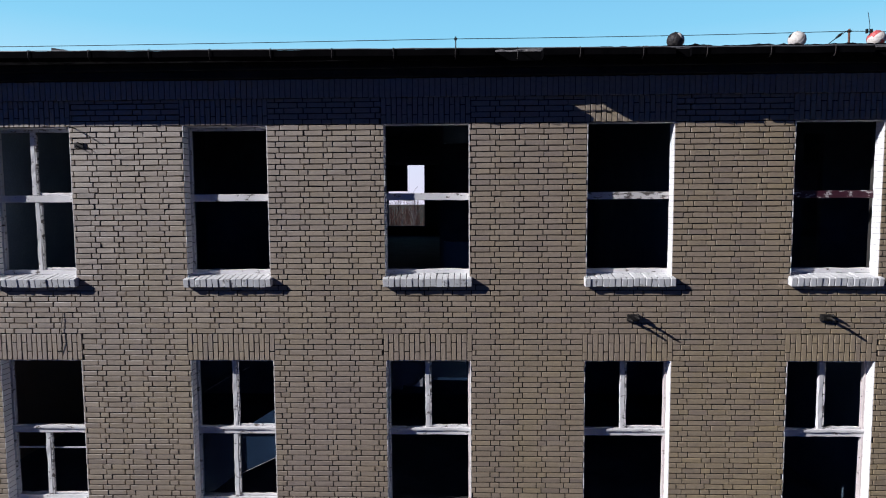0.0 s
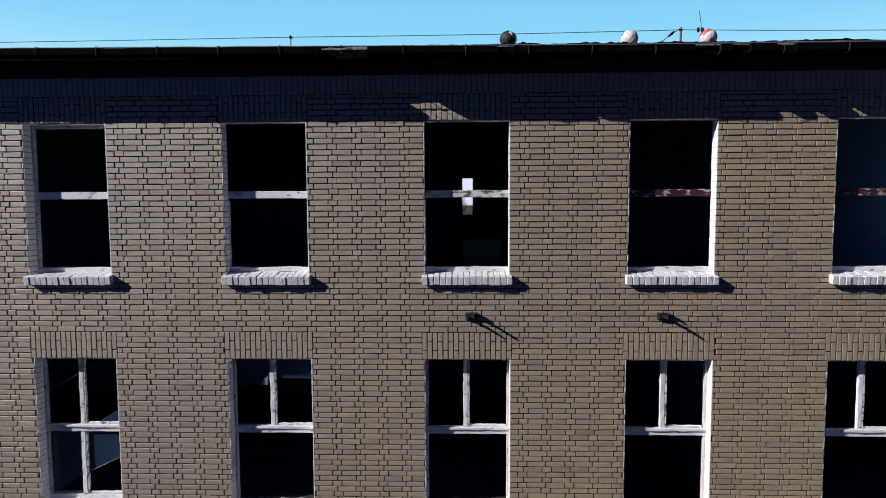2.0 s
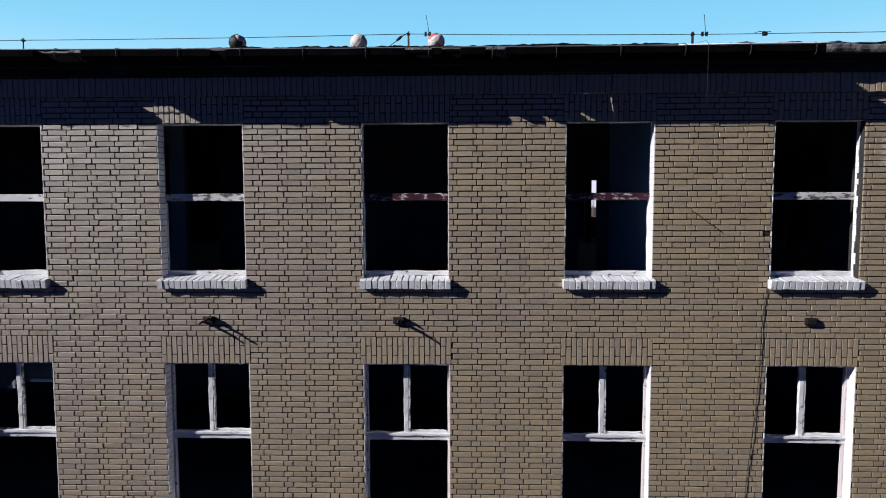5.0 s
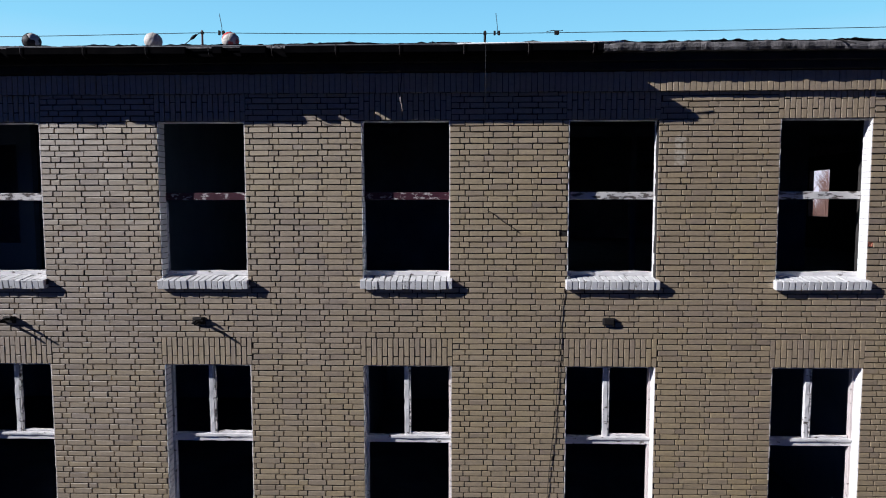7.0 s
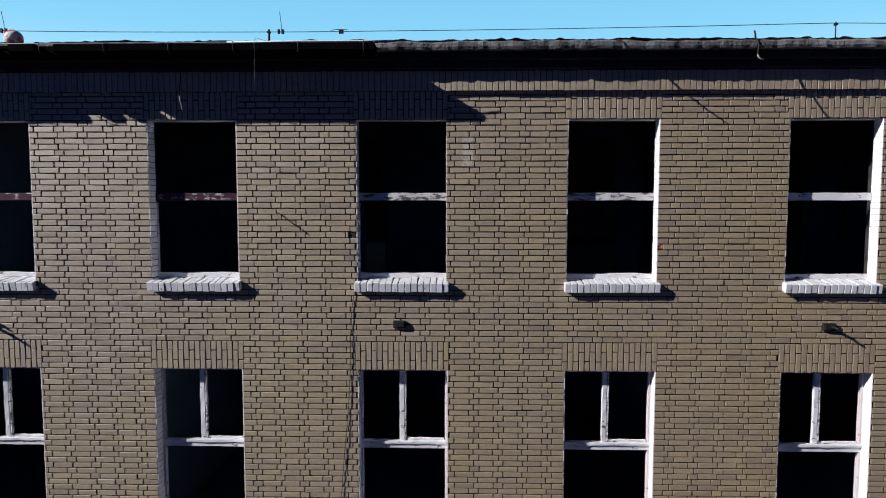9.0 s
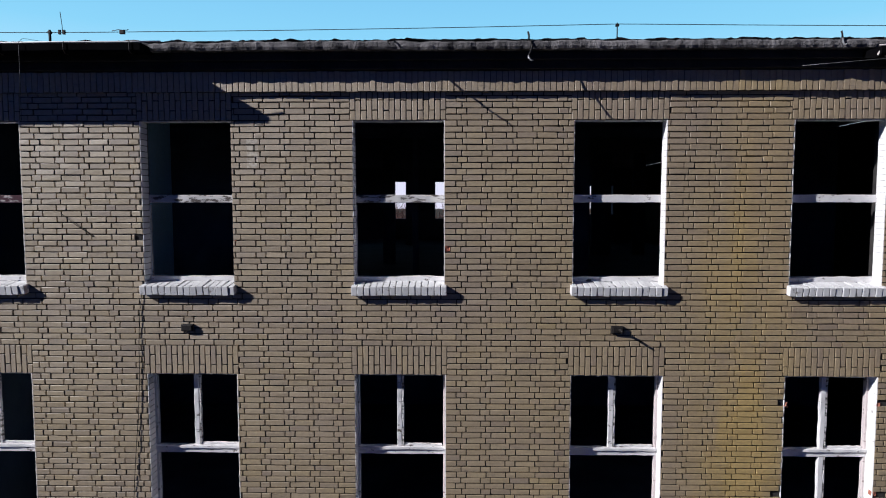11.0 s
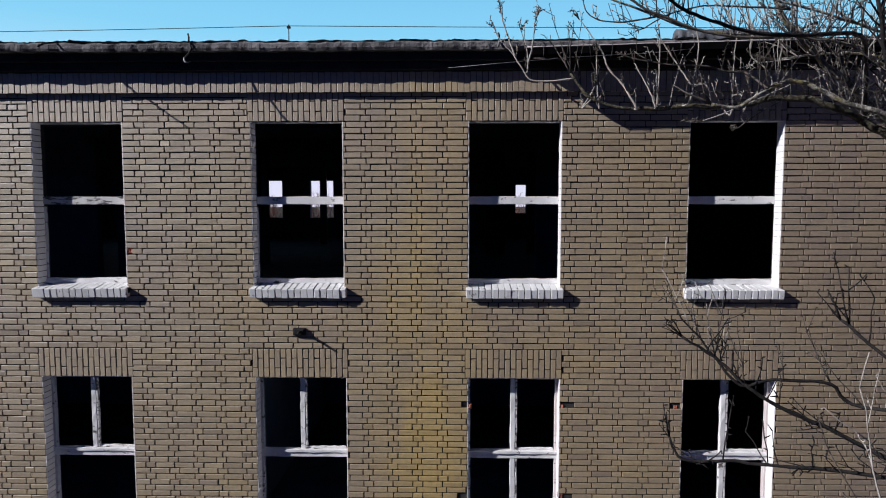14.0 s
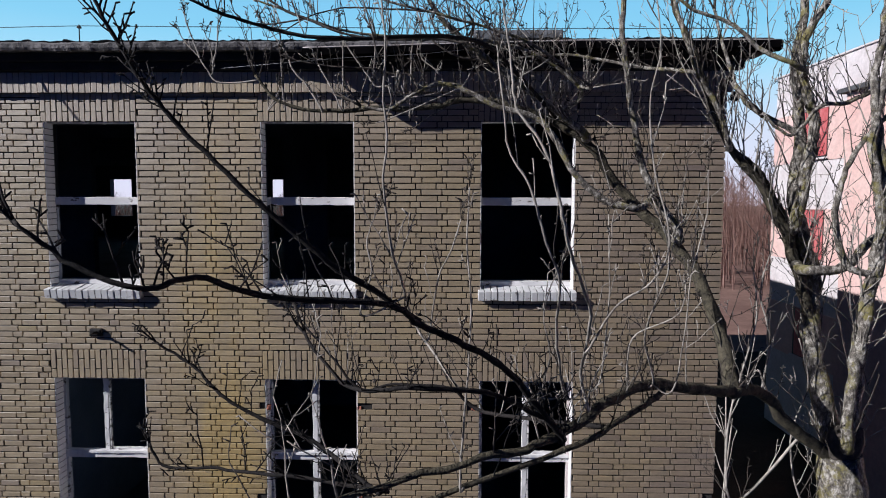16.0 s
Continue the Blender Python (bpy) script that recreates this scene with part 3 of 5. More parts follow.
def eave_gutter(x0, x1, label, notches=(), rise=0.0, sag=0.0, lip_mat=None):
    """The hanging metal eave: a box gutter on hooks. notches: stretches where its front has fallen off, and how far back. sag: how far its first end hangs down."""
    def drop(x):
        return rise * max(0.0, 4.0 - x) - sag * max(0.0, 1 - (x - x0) / 3.0)

    ob = thing("eave_gutter", label, "gutter", "eave gutters", (x0, -0.4, 10.75))
    base = Vector(ob.location)
    n = int((x1 - x0) / 0.06)
    xs = sorted({x0 + (x1 - x0) * i / n for i in range(n + 1)} | {e + d for a, b, _ in notches for e, d in ((a, -0.001), (a, 0.001), (b, -0.001), (b, 0.001))})
    bm = bmesh.new()
    prof = [(-0.20, 10.842), (-0.42, 10.836), (-0.535, 10.832), (-0.55, 10.822), (-0.548, 10.75), (-0.53, 10.730), (-0.45, 10.722), (-0.20, 10.77)]
    rings = []
    for x in xs:
        s = noise.noise((x * 0.9, 2.2, 4)) * 0.008 + noise.noise((x * 4, 2.2, 4)) * 0.004
        lift = drop(x)
        front = max([d for a, b, d in notches if a < x < b], default=-0.56)
        rings.append([bm.verts.new((x, max(y, front) + s * 0.5, z + s + lift)) for y, z in prof])
    m = len(prof)
    for r, q in zip(rings, rings[1:]):
        for k in range(m):
            bm.faces.new((r[k], r[(k + 1) % m], q[(k + 1) % m], q[k]))
    bm.faces.new(rings[0])
    bm.faces.new(rings[-1][::-1])
    bmesh.ops.recalc_face_normals(bm, faces=bm.faces)
    bm.transform(Matrix.Translation(-base))
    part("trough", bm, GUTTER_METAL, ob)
    x = x0 + 0.18
    while x < x1:
        lift = drop(x)
        hk = bmesh.new()
        tube(hk, [(x, -0.30, 10.90), (x, -0.545, 10.846 + lift), (x, -0.564, 10.84 + lift), (x, -0.562, 10.75 + lift), (x, -0.53, 10.718 + lift), (x, -0.46, 10.715 + lift)], 0.0045, 5)
        hk.transform(Matrix.Translation(-base))
        part("gutter_hook", hk, HOOK_IRON, ob)
        x += 0.776
    # the thin bright lip of the flashing
    lip = bmesh.new()
    k = int((x1 - x0) / 0.12)
    tube(lip, [(x0 + (x1 - x0) * i / k, -0.50, 10.846 + drop(x0 + (x1 - x0) * i / k) + noise.noise((i * 0.3, 1, 1)) * 0.006) for i in range(k + 1)], 0.008, 4)
    lip.transform(Matrix.Translation(-base))
    part("flashing_lip", lip, lip_mat or PALE_METAL, ob, "pale worn metal lip")
    return ob


PALE_METAL = plain_material("pale_zinc", (0.16, 0.16, 0.165), (0.40, 0.40, 0.41), 8.0, 0.5, 0.5, 0.2)
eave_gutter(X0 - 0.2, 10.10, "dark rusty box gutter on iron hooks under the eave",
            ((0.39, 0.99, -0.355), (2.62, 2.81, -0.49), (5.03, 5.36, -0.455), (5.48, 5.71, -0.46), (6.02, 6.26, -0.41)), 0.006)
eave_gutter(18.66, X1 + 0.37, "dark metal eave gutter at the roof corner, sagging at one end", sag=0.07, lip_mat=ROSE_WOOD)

# ---------------------------------------------------------------- inside and rear of the building
def pierced(name, y0, y1, z0, z1, holes, material, label, x0=X0 + 0.4, x1=X1 - 0.4):
    """A wall along x with rectangular holes (x0, x1, z0, z1)."""
    bm = bmesh.new()
    xs = sorted({x0, x1, *(v for h in holes for v in h[:2])})
    for a, b in zip(xs, xs[1:]):
        cuts = sorted((h[2], h[3]) for h in holes if h[0] < (a + b) / 2 < h[1])
        z = z0
        for c0, c1 in cuts:
            if c0 > z:
                box(bm, a, b, y0, y1, z, c0)
            z = c1
        if z < z1:
            box(bm, a, b, y0, y1, z, z1)
    bmesh.ops.remove_doubles(bm, verts=bm.verts, dist=0.0005)
    return tagged(mesh_object(name, bm, material), label, "wall", kind="structure")


REAR_WIN = [(1.55, 2.72, 8.16, 10.15), (4.38, 5.62, 8.16, 10.15), (7.13, 8.42, 8.16, 10.15), (9.93, 11.2, 8.16, 10.15), (12.72, 13.35, 8.16, 10.15),
            (21.05, 21.62, 8.40, 9.92), (21.85, 22.3, 8.40, 9.92)]
REAR_HOLES = REAR_WIN + [(-3.05, -2.10, 7.54, 11.1), (-4.10, -3.05, 7.54, 9.45)]
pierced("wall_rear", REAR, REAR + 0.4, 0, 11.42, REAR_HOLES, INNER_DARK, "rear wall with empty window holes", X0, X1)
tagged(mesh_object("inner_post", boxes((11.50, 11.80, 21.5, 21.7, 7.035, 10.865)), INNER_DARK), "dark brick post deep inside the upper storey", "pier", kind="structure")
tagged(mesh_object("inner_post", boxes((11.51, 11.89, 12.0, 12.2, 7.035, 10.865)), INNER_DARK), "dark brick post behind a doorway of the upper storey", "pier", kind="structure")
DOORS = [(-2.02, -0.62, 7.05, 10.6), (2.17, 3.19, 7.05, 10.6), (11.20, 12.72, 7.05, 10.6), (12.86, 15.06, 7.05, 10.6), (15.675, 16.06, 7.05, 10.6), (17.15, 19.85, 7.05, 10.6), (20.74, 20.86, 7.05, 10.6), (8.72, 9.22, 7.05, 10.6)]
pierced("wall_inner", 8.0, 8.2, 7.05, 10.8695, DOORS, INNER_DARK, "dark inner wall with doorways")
tagged(mesh_object("wall_side_1", boxes((X0, X0 + 0.4, REVEAL, REAR - 0.002, 0, 10.905)), BRICK), "plain side wall of the brick building", "wall", kind="structure")
# outer face unseen; dark colour cuts light bounced into the house's shade
bm = bmesh.new()
for y0, y1, z0, z1 in ((DEPTH + 0.002, 18.2, 0, 10.905), (19.7, REAR - 0.002, 0, 10.905), (18.2, 19.7, 0, 8.35), (18.2, 19.7, 10.3, 10.905)):
    box(bm, X1 - 0.2, X1 - 0.002, y0, y1, z0, z1)
tagged(mesh_object("wall_side_2", bm, DARK_CONCRETE), "side wall of the building with a window hole, darkened to cut bounced light", "wall", kind="structure")
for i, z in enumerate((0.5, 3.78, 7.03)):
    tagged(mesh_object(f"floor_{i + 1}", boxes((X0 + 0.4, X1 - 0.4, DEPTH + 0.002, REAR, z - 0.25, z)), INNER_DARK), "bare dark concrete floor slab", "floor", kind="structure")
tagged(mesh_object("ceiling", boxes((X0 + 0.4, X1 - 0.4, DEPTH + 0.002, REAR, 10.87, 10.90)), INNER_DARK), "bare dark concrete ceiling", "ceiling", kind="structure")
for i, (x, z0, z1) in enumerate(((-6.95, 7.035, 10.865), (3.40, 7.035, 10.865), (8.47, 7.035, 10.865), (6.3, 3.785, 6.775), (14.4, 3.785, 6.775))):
    tagged(mesh_object(f"partition_{i + 1}", boxes((x, x + 0.14, DEPTH + 0.004, 3.5 if x == 8.47 else 7.995, z0, z1)), INNER_WALL if x == 8.47 else INNER_BLUE), "stained blue plaster partition, its light level put into the colour", "wall", kind="structure")
# a wall with a hatch, some way inside the fourth and fifth bays, dimness in its colour
pierced("wall_hatch", 2.8, 2.94, 7.035, 10.865, [(-0.36, 0.50, 8.22, 9.98)], INNER_BLUE, "inner wall with a large open hatch, its dimness put into dark blue", -0.36, 0.77)
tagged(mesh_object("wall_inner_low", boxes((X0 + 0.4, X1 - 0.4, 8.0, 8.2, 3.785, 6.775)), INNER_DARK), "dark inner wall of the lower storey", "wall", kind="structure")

tagged(mesh_object("inner_pier", boxes((18.95, 19.68, 16.0, 16.2, 7.035, 10.865)), INNER_DARK), "dark pier inside the upper storey", "pier", kind="structure")

tagged(mesh_object("inner_pier", boxes((20.50, 20.95, 16.0, 16.2, 7.035, 10.865)), INNER_DARK), "dark pier inside the upper storey", "pier", kind="structure")
tagged(mesh_object("inner_post", boxes((18.08, 18.53, 16.0, 16.2, 7.035, 10.865)), INNER_DARK), "dark brick post inside the upper storey", "pier", kind="structure")

# ---------------------------------------------------------------- ground and distance
def ground_material():
    n = Nodes("rough_grass_ground")
    col = n.ramp(n.noise(0.25, 8.0, 0.7), (0.3, (0.030, 0.028, 0.022)), (0.55, (0.05, 0.042, 0.033)), (0.75, (0.028, 0.034, 0.022)))
    col = n.mix(0.5, col, n.ramp(n.noise(9.0, 6.0, 0.7), (0.3, (0.5, 0.5, 0.5)), (0.7, (1.3, 1.3, 1.3))), "MULTIPLY")
    n.bump(n.noise(6.0, 8.0, 0.7), 0.8, 0.1)
    return n.done(col, 0.95, spec=0.05)


bm = bmesh.new()
bmesh.ops.create_grid(bm, x_segments=60, y_segments=60, size=1500)
tagged(mesh_object("ground", bm, ground_material()), "dry grass and bare earth round the building", "ground", kind="structure")

# dry reddish heath behind the building
HEATH = plain_material("dry_red_heath", (0.17, 0.095, 0.075), (0.30, 0.185, 0.145), 0.3, 0.95, bump=0.6, fine=4.0)
tagged(mesh_object("heath", boxes((24.5, 260, 30, 420, -0.1, 0.04)), HEATH), "dry reddish-brown heath behind the building", "ground", kind="structure")

# unseen yard before the building, near black to cut bounced light
YARD = plain_material("bounce_cutting_yard", (0.006, 0.007, 0.009), (0.012, 0.0135, 0.016), 0.8, 0.9, bump=0.5, fine=14.0, spec=0.05)
tagged(mesh_object("yard", boxes((-70, 60, -60, -0.005, -0.1, 0.03)), YARD), "unseen yard before the building, darkened to cut bounced light", "pavement", kind="structure")

# the clear sky far behind, a wide curved sheet
bm = bmesh.new()
rings = []
for k in range(49):
    a = radians(-42 + 84 * k / 48)
    rings.append([bm.verts.new((7 + 1200 * math.sin(a), -8 + 1200 * math.cos(a), z)) for z in (-40, 120, 250, 330, 420)])
for r, q in zip(rings, rings[1:]):
    for j in range(4):
        bm.faces.new((r[j], q[j], q[j + 1], r[j + 1]))
tagged(mesh_object("backdrop", bm, glow), "clear pale blue sky behind the building", "sky", kind="structure")

# ---------------------------------------------------------------- on the roof
def leather(name, col, worn):
    n = Nodes(name)
    c = n.mix(n.step(n.noise(30.0, 6.0, 0.7), 0.45, 0.70), col, worn)
    n.bump(n.noise(90.0, 4.0), 0.4, 0.003)
    return n.done(c, 0.6)


DARK_LEATHER = leather("black_ball_leather", (0.018, 0.017, 0.018), (0.07, 0.06, 0.055))
PALE_LEATHER = leather("pale_ball_leather", (0.74, 0.69, 0.63), (0.50, 0.43, 0.37))
RED_LEATHER = leather("faded_red_leather", (0.55, 0.07, 0.07), (0.58, 0.22, 0.20))


def ball(x, y, label, cover, patch, patches, seed):
    """An old football of twelve and twenty panels, a little slack: cover and patch leathers, seams sunk."""
    rng = random.Random(seed)
    ob = thing("football", label, "ball", "footballs on the roof", (x, y, 10.94))
    bm = bmesh.new()
    bmesh.ops.create_icosphere(bm, subdivisions=5, radius=0.112)
    seeds = bmesh.new()
    bmesh.ops.create_icosphere(seeds, subdivisions=1, radius=1.0)
    turn = Euler((rng.uniform(0, 3), rng.uniform(0, 3), rng.uniform(0, 3))).to_matrix()
    corners = [turn @ v.co.normalized() for v in seeds.verts if len(v.link_edges) == 5]
    hexes = [(turn @ Vector(c)).normalized() for c in ((1, 1, 1), (1, 1, -1), (1, -1, 1), (1, -1, -1), (-1, 1, 1), (-1, 1, -1), (-1, -1, 1), (-1, -1, -1))]
    seeds.free()
    centres = corners + hexes
    painted = {i for i in range(len(centres)) if rng.random() < patches}
    for v in bm.verts:
        d = v.co.normalized()
        a = sorted((-d.dot(c) for c in centres))
        seam = max(0.0, 1 - (a[1] - a[0]) / 0.05)
        v.co *= 1 - 0.035 * seam + 0.02 * noise.noise(v.co * 11 + Vector((seed, 0, 0)))
        v.co.z = v.co.z * 0.96 + 0.104
    for f in bm.faces:
        f.smooth = True
        d = (f.calc_center_median() - Vector((0, 0, 0.104))).normalized()
        near = max(range(len(centres)), key=lambda i: d.dot(centres[i]))
        f.material_index = 1 if near in painted else 0
    part("cover", bm, (cover, patch), ob)
    bm = bmesh.new()
    bmesh.ops.create_cone(bm, cap_ends=True, segments=8, radius1=0.006, radius2=0.004, depth=0.010, matrix=pose(0.0, 0.0, 0.213))
    part("valve", bm, IRON, ob)
    return ob


ball(2.78, -0.02, "dirty black and white football lying on the roof edge", DARK_LEATHER, PALE_LEATHER, 0.28, 2)
ball(4.372, 0.02, "weathered off-white football lying on the roof edge", PALE_LEATHER, DARK_LEATHER, 0.12, 5)
ball(5.392, 0.02, "faded white and red football lying on the roof edge", PALE_LEATHER, RED_LEATHER, 0.42, 9)


RUST = plain_material("rusty_post_iron", (0.10, 0.05, 0.04), (0.30, 0.17, 0.13), 18.0, 0.85)


def roof_post(x, y, top, r, bend=0.0, stay=False):
    ob = thing("roof_post", "thin dark iron post carrying the wire along the roof", "post", "roof posts", (x, y, 10.92))
    bm = bmesh.new()
    h = top - 10.92
    tube(bm, [(0, 0, 0), (bend * 0.4, 0, h * 0.5), (bend, 0, h)], r, 6)
    part("rod", bm, RUST if stay else IRON, ob)
    part("foot", boxes((-0.05, 0.05, -0.05, 0.05, 0.0, 0.018), bevel=0.004), IRON, ob)
    bm = boxes((-0.02 + bend, 0.02 + bend, -0.02, 0.02, h - 0.045, h - 0.02), bevel=0.003)
    part("clamp", bm, IRON, ob)
    if stay:
        bm = bmesh.new()
        tube(bm, [(0, 0, h - 0.01), (-0.11, 0.01, h * 0.70), (-0.2, 0.01, h * 0.42), (-0.34, 0.015, 0.0)], 0.0055, 5)
        part("stay", bm, IRON, ob)
        bm = bmesh.new()
        tube(bm, [(-0.08, 0.01, h * 0.80), (-0.12, 0.01, h * 0.68), (-0.16, 0.01, h * 0.55)], [0.012, 0.020, 0.012], 6)
        part("insulator", bm, IRON, ob)
    return ob


roof_post(-0.107, 0.0, 11.14, 0.008)
roof_post(5.03, 0.0, 11.17, 0.014, 0.0, True)
roof_post(8.70, 0.0, 11.13, 0.016)
roof_post(15.78, 0.0, 11.18, 0.007)


def whip(x, z0, z1, lean):
    ob = thing("whip_antenna", "thin bent whip clamped to the roof wire", "antenna", "wire whips", (x, 0, z0))
    bm = bmesh.new()
    tube(bm, [(0, 0, -0.02), (0.0, 0, 0.08), (lean * 0.4, 0, (z1 - z0) * 0.6), (lean, 0, z1 - z0)], 0.004, 5)
    part("rod", bm, WIRE, ob)
    for dx in (-0.035, 0.02):
        part("clamp", boxes((dx - 0.014, dx + 0.014, -0.014, 0.014, -0.025, 0.03), bevel=0.004), IRON, ob)
    return ob


whip(5.29, 11.135, 11.38, -0.03)
whip(8.86, 11.10, 11.35, -0.02)
knot = thing("wire_knot", "tangled clamp on the roof wire", "clamp", "wire whips", (9.618, 0, 11.10))
part("body", boxes((-0.03, 0.03, -0.02, 0.02, -0.025, 0.025), bevel=0.006), IRON, knot)
bm = bmesh.new()
tube(bm, [(-0.13, 0, 0.015), (-0.05, 0, 0.028), (0.05, 0, 0.022), (0.08, 0, 0.03)], 0.005, 4)
part("loose_end", bm, WIRE, knot)


def roof_wire():
    spans = [(-9.5, 11.09), (-0.107, 11.11), (5.03, 11.14), (8.70, 11.10), (9.618, 11.10), (15.78, 11.165), (24.0, 11.10)]
    bm = bmesh.new()
    pts = []
    for (xa, za), (xb, zb) in zip(spans, spans[1:]):
        n = max(2, int((xb - xa) / 0.4))
        for i in range(n):
            s = i / n
            pts.append((xa + (xb - xa) * s, 0.002 * math.sin(xa + i), za + (zb - za) * s - 0.012 * math.sin(math.pi * s) * min(1.0, (xb - xa) / 5)))
    pts.append((24.0, 0, 11.10))
    tube(bm, pts, 0.0045, 5)
    return bm


tagged(mesh_object("roof_wire", roof_wire(), WIRE), "dark lightning wire strung along the roof", "wire")


def felt_roll():
    """A roll of old roofing felt left lying along the roof edge."""
    ob = thing("felt_roll", "grey roll of old roofing felt lying on the roof", "roll", place=(20.64, 0.32, 10.935))
    bm = bmesh.new()
    n = 40
    tube(bm, [(1.09 * i / n, 0.008 * math.sin(i * 0.5), 0.124 + 0.006 * noise.noise((i * 0.3, 0, 0))) for i in range(n + 1)],
         [0.117 + (0.007 if i % 5 == 0 else 0.0) + 0.012 * noise.noise((i * 0.45, 3, 0)) for i in range(n + 1)], 14)
    part("roll", bm, ROLL_FELT, ob)
    bm = bmesh.new()
    tube(bm, [(-0.012, 0.0, 0.124), (0.02, 0.0, 0.124)], 0.045, 8)
    part("core", bm, IRON, ob)
    return ob


ROLL_FELT = plain_material("grey_felt_roll", (0.045, 0.047, 0.052), (0.17, 0.175, 0.19), 9.0, 0.85, bump=0.9, fine=40.0)
felt_roll()


def felt_flap():
    """A torn strip of felt that has curled up from the roof."""
    bm = bmesh.new()
    n = 24
    lower, upper = [], []
    for i in range(n + 1):
        s = i / n
        x = -5.79 + 1.02 * s
        top = 11.075 + 0.065 * max(0.0, 1 - s * 2.6) ** 1.2 + 0.012 * noise.noise((x * 9, 2, 0)) + (0.02 if s > 0.88 else 0.0)
        lower.append([bm.verts.new((x, y, 10.925)) for y in (0.28, 0.42)])
        upper.append([bm.verts.new((x, y, top)) for y in (0.30, 0.36)])
    for (a, b), (c, d), (e, f), (g, h) in zip(lower, lower[1:], upper, upper[1:]):
        bm.faces.new((a, c, g, e))
        bm.faces.new((e, g, h, f))
        bm.faces.new((f, h, d, b))
        bm.faces.new((b, d, c, a))
    for a, e in ((lower[0], upper[0]), (lower[-1], upper[-1])):
        bm.faces.new((a[0], e[0], e[1], a[1]))
    bmesh.ops.recalc_face_normals(bm, faces=bm.faces)
    return bm


tagged(mesh_object("felt_flap", felt_flap(), FELT), "curled dark strip of torn roofing felt", "felt")


def shadow_prongs():
    """Small dark splayed prongs beside the first bay, standing in for a shadow cast there."""
    ob = thing("shadow_prongs", "dark splayed prongs added on the wall in place of a cast shadow", "bracket", place=(-5.322, 0, 9.975))
    for i, (dx, dz, ln) in enumerate(((0.0, 0.0, 0.16), (0.05, -0.20, 0.09), (0.02, -0.24, 0.07), (0.09, -0.22, 0.06))):
        bm = bmesh.new()
        tube(bm, [(dx, 0.02, dz), (dx, -ln * 0.6, dz + 0.01), (dx + 0.01, -ln, dz - 0.005)], [0.009, 0.008, 0.005], 5)
        part("prong", bm, IRON, ob)
    part("plate", boxes((-0.02, 0.11, -0.014, 0.01, -0.26, -0.19), bevel=0.004), IRON, ob)
    return ob


shadow_prongs()


BENT_DOWN = ((0.0, 0.03, 0.012), (0.0, -0.02, 0.0), (-0.01, -0.045, -0.05), (-0.016, -0.075, -0.085), (-0.02, -0.12, -0.10), (-0.022, -0.15, -0.085))
REACHING = ((0.0, 0.03, 0.012), (0.0, -0.02, 0.0), (-0.03, -0.07, -0.015), (-0.05, -0.12, -0.03), (-0.04, -0.2, -0.07), (-0.01, -0.30, -0.11))
HANGING = ((0.0, 0.03, 0.012), (0.02, -0.02, -0.02), (0.035, -0.03, -0.09), (0.015, -0.06, -0.15), (-0.015, -0.11, -0.205))
TIP = ((-0.015, -0.11, -0.205), (-0.012, -0.125, -0.235), (0.008, -0.135, -0.262), (0.045, -0.135, -0.268))


def hook_remains(x, up, pts=BENT_DOWN):
    """A gutter hook left on the bare slab edge, its end bent out or down."""
    ob = thing("gutter_hook", "bent rusty gutter hook on the bare slab edge", "hook", "bare gutter hooks", (x, -0.3, 10.90))
    bm = bmesh.new()
    n = len(pts)
    tube(bm, pts, [0.008 + 0.004 * math.sin(math.pi * i / (n - 1)) for i in range(n)], 6)
    part("strap", bm, PALE_METAL if pts is BENT_DOWN else IRON, ob)
    # the tip is made pale to carry the sunlight on the hook's end
    if pts is HANGING:
        bm = bmesh.new()
        tube(bm, TIP, [0.010, 0.011, 0.011, 0.007], 6)
        part("tip", bm, PALE_METAL, ob, "hook end, its sunlight put into a pale colour")
    if up:
        bm = bmesh.new()
        tube(bm, [(0.0, -0.01, 0.0), (0.0, 0.0, 0.06), (-0.012, 0.0, up)], 0.011, 6)
        part("stub", bm, IRON, ob)
    return ob


hook_remains(13.04, 0.0, REACHING)
hook_remains(14.66, 0.10, HANGING)
hook_remains(18.35, 0.09)


def line(name, pts, r, mat, label, category):
    bm = bmesh.new()
    tube(bm, pts, r, 5)
    return tagged(mesh_object(name, bm, mat), label, category)


line("flashing_strip", [(8.35, -0.535, 10.842), (9.2, -0.54, 10.846), (9.95, -0.54, 10.846), (10.34, -0.53, 10.85)], 0.009, WHITE_PLASTER, "bright strip of bent flashing on the gutter", "flashing")
line("hanging_wire", [(8.70, -0.02, 10.97), (8.69, -0.50, 10.90), (8.69, -0.575, 10.84), (8.69, -0.58, 10.4), (8.684, -0.58, 9.93)], 0.0025, WIRE, "thin dark loose wire hanging from the eave", "wire")
line("thin_wire", [(17.75, -0.58, 10.529), (18.59, -0.585, 10.597), (19.15, -0.585, 10.640), (20.07, -0.58, 10.685), (20.5, -0.56, 10.73)], 0.0022, PALE_METAL, "thin slack wire under the eave", "wire")
bm = bmesh.new()
tube(bm, [(18.66, -0.48, 10.695), (18.70, -0.485, 10.69), (18.78, -0.49, 10.665), (18.87, -0.49, 10.645)], [0.030, 0.032, 0.022, 0.006], 9)
tagged(mesh_object("pipe_stub", bm, ROSE_WOOD), "pale broken end of pipe under the gutter", "pipe")
line("wall_cable", [(9.755, -0.012, 7.80), (9.72, -0.014, 7.55), (9.70, -0.014, 7.2), (9.69, -0.016, 6.7), (9.66, -0.014, 6.2), (9.62, -0.018, 5.8), (9.575, -0.014, 5.3), (9.55, -0.014, 4.9), (9.53, -0.014, 3.0), (9.53, -0.014, 0.0)], 0.0045, IRON, "black cable hanging down the brick wall", "cable")
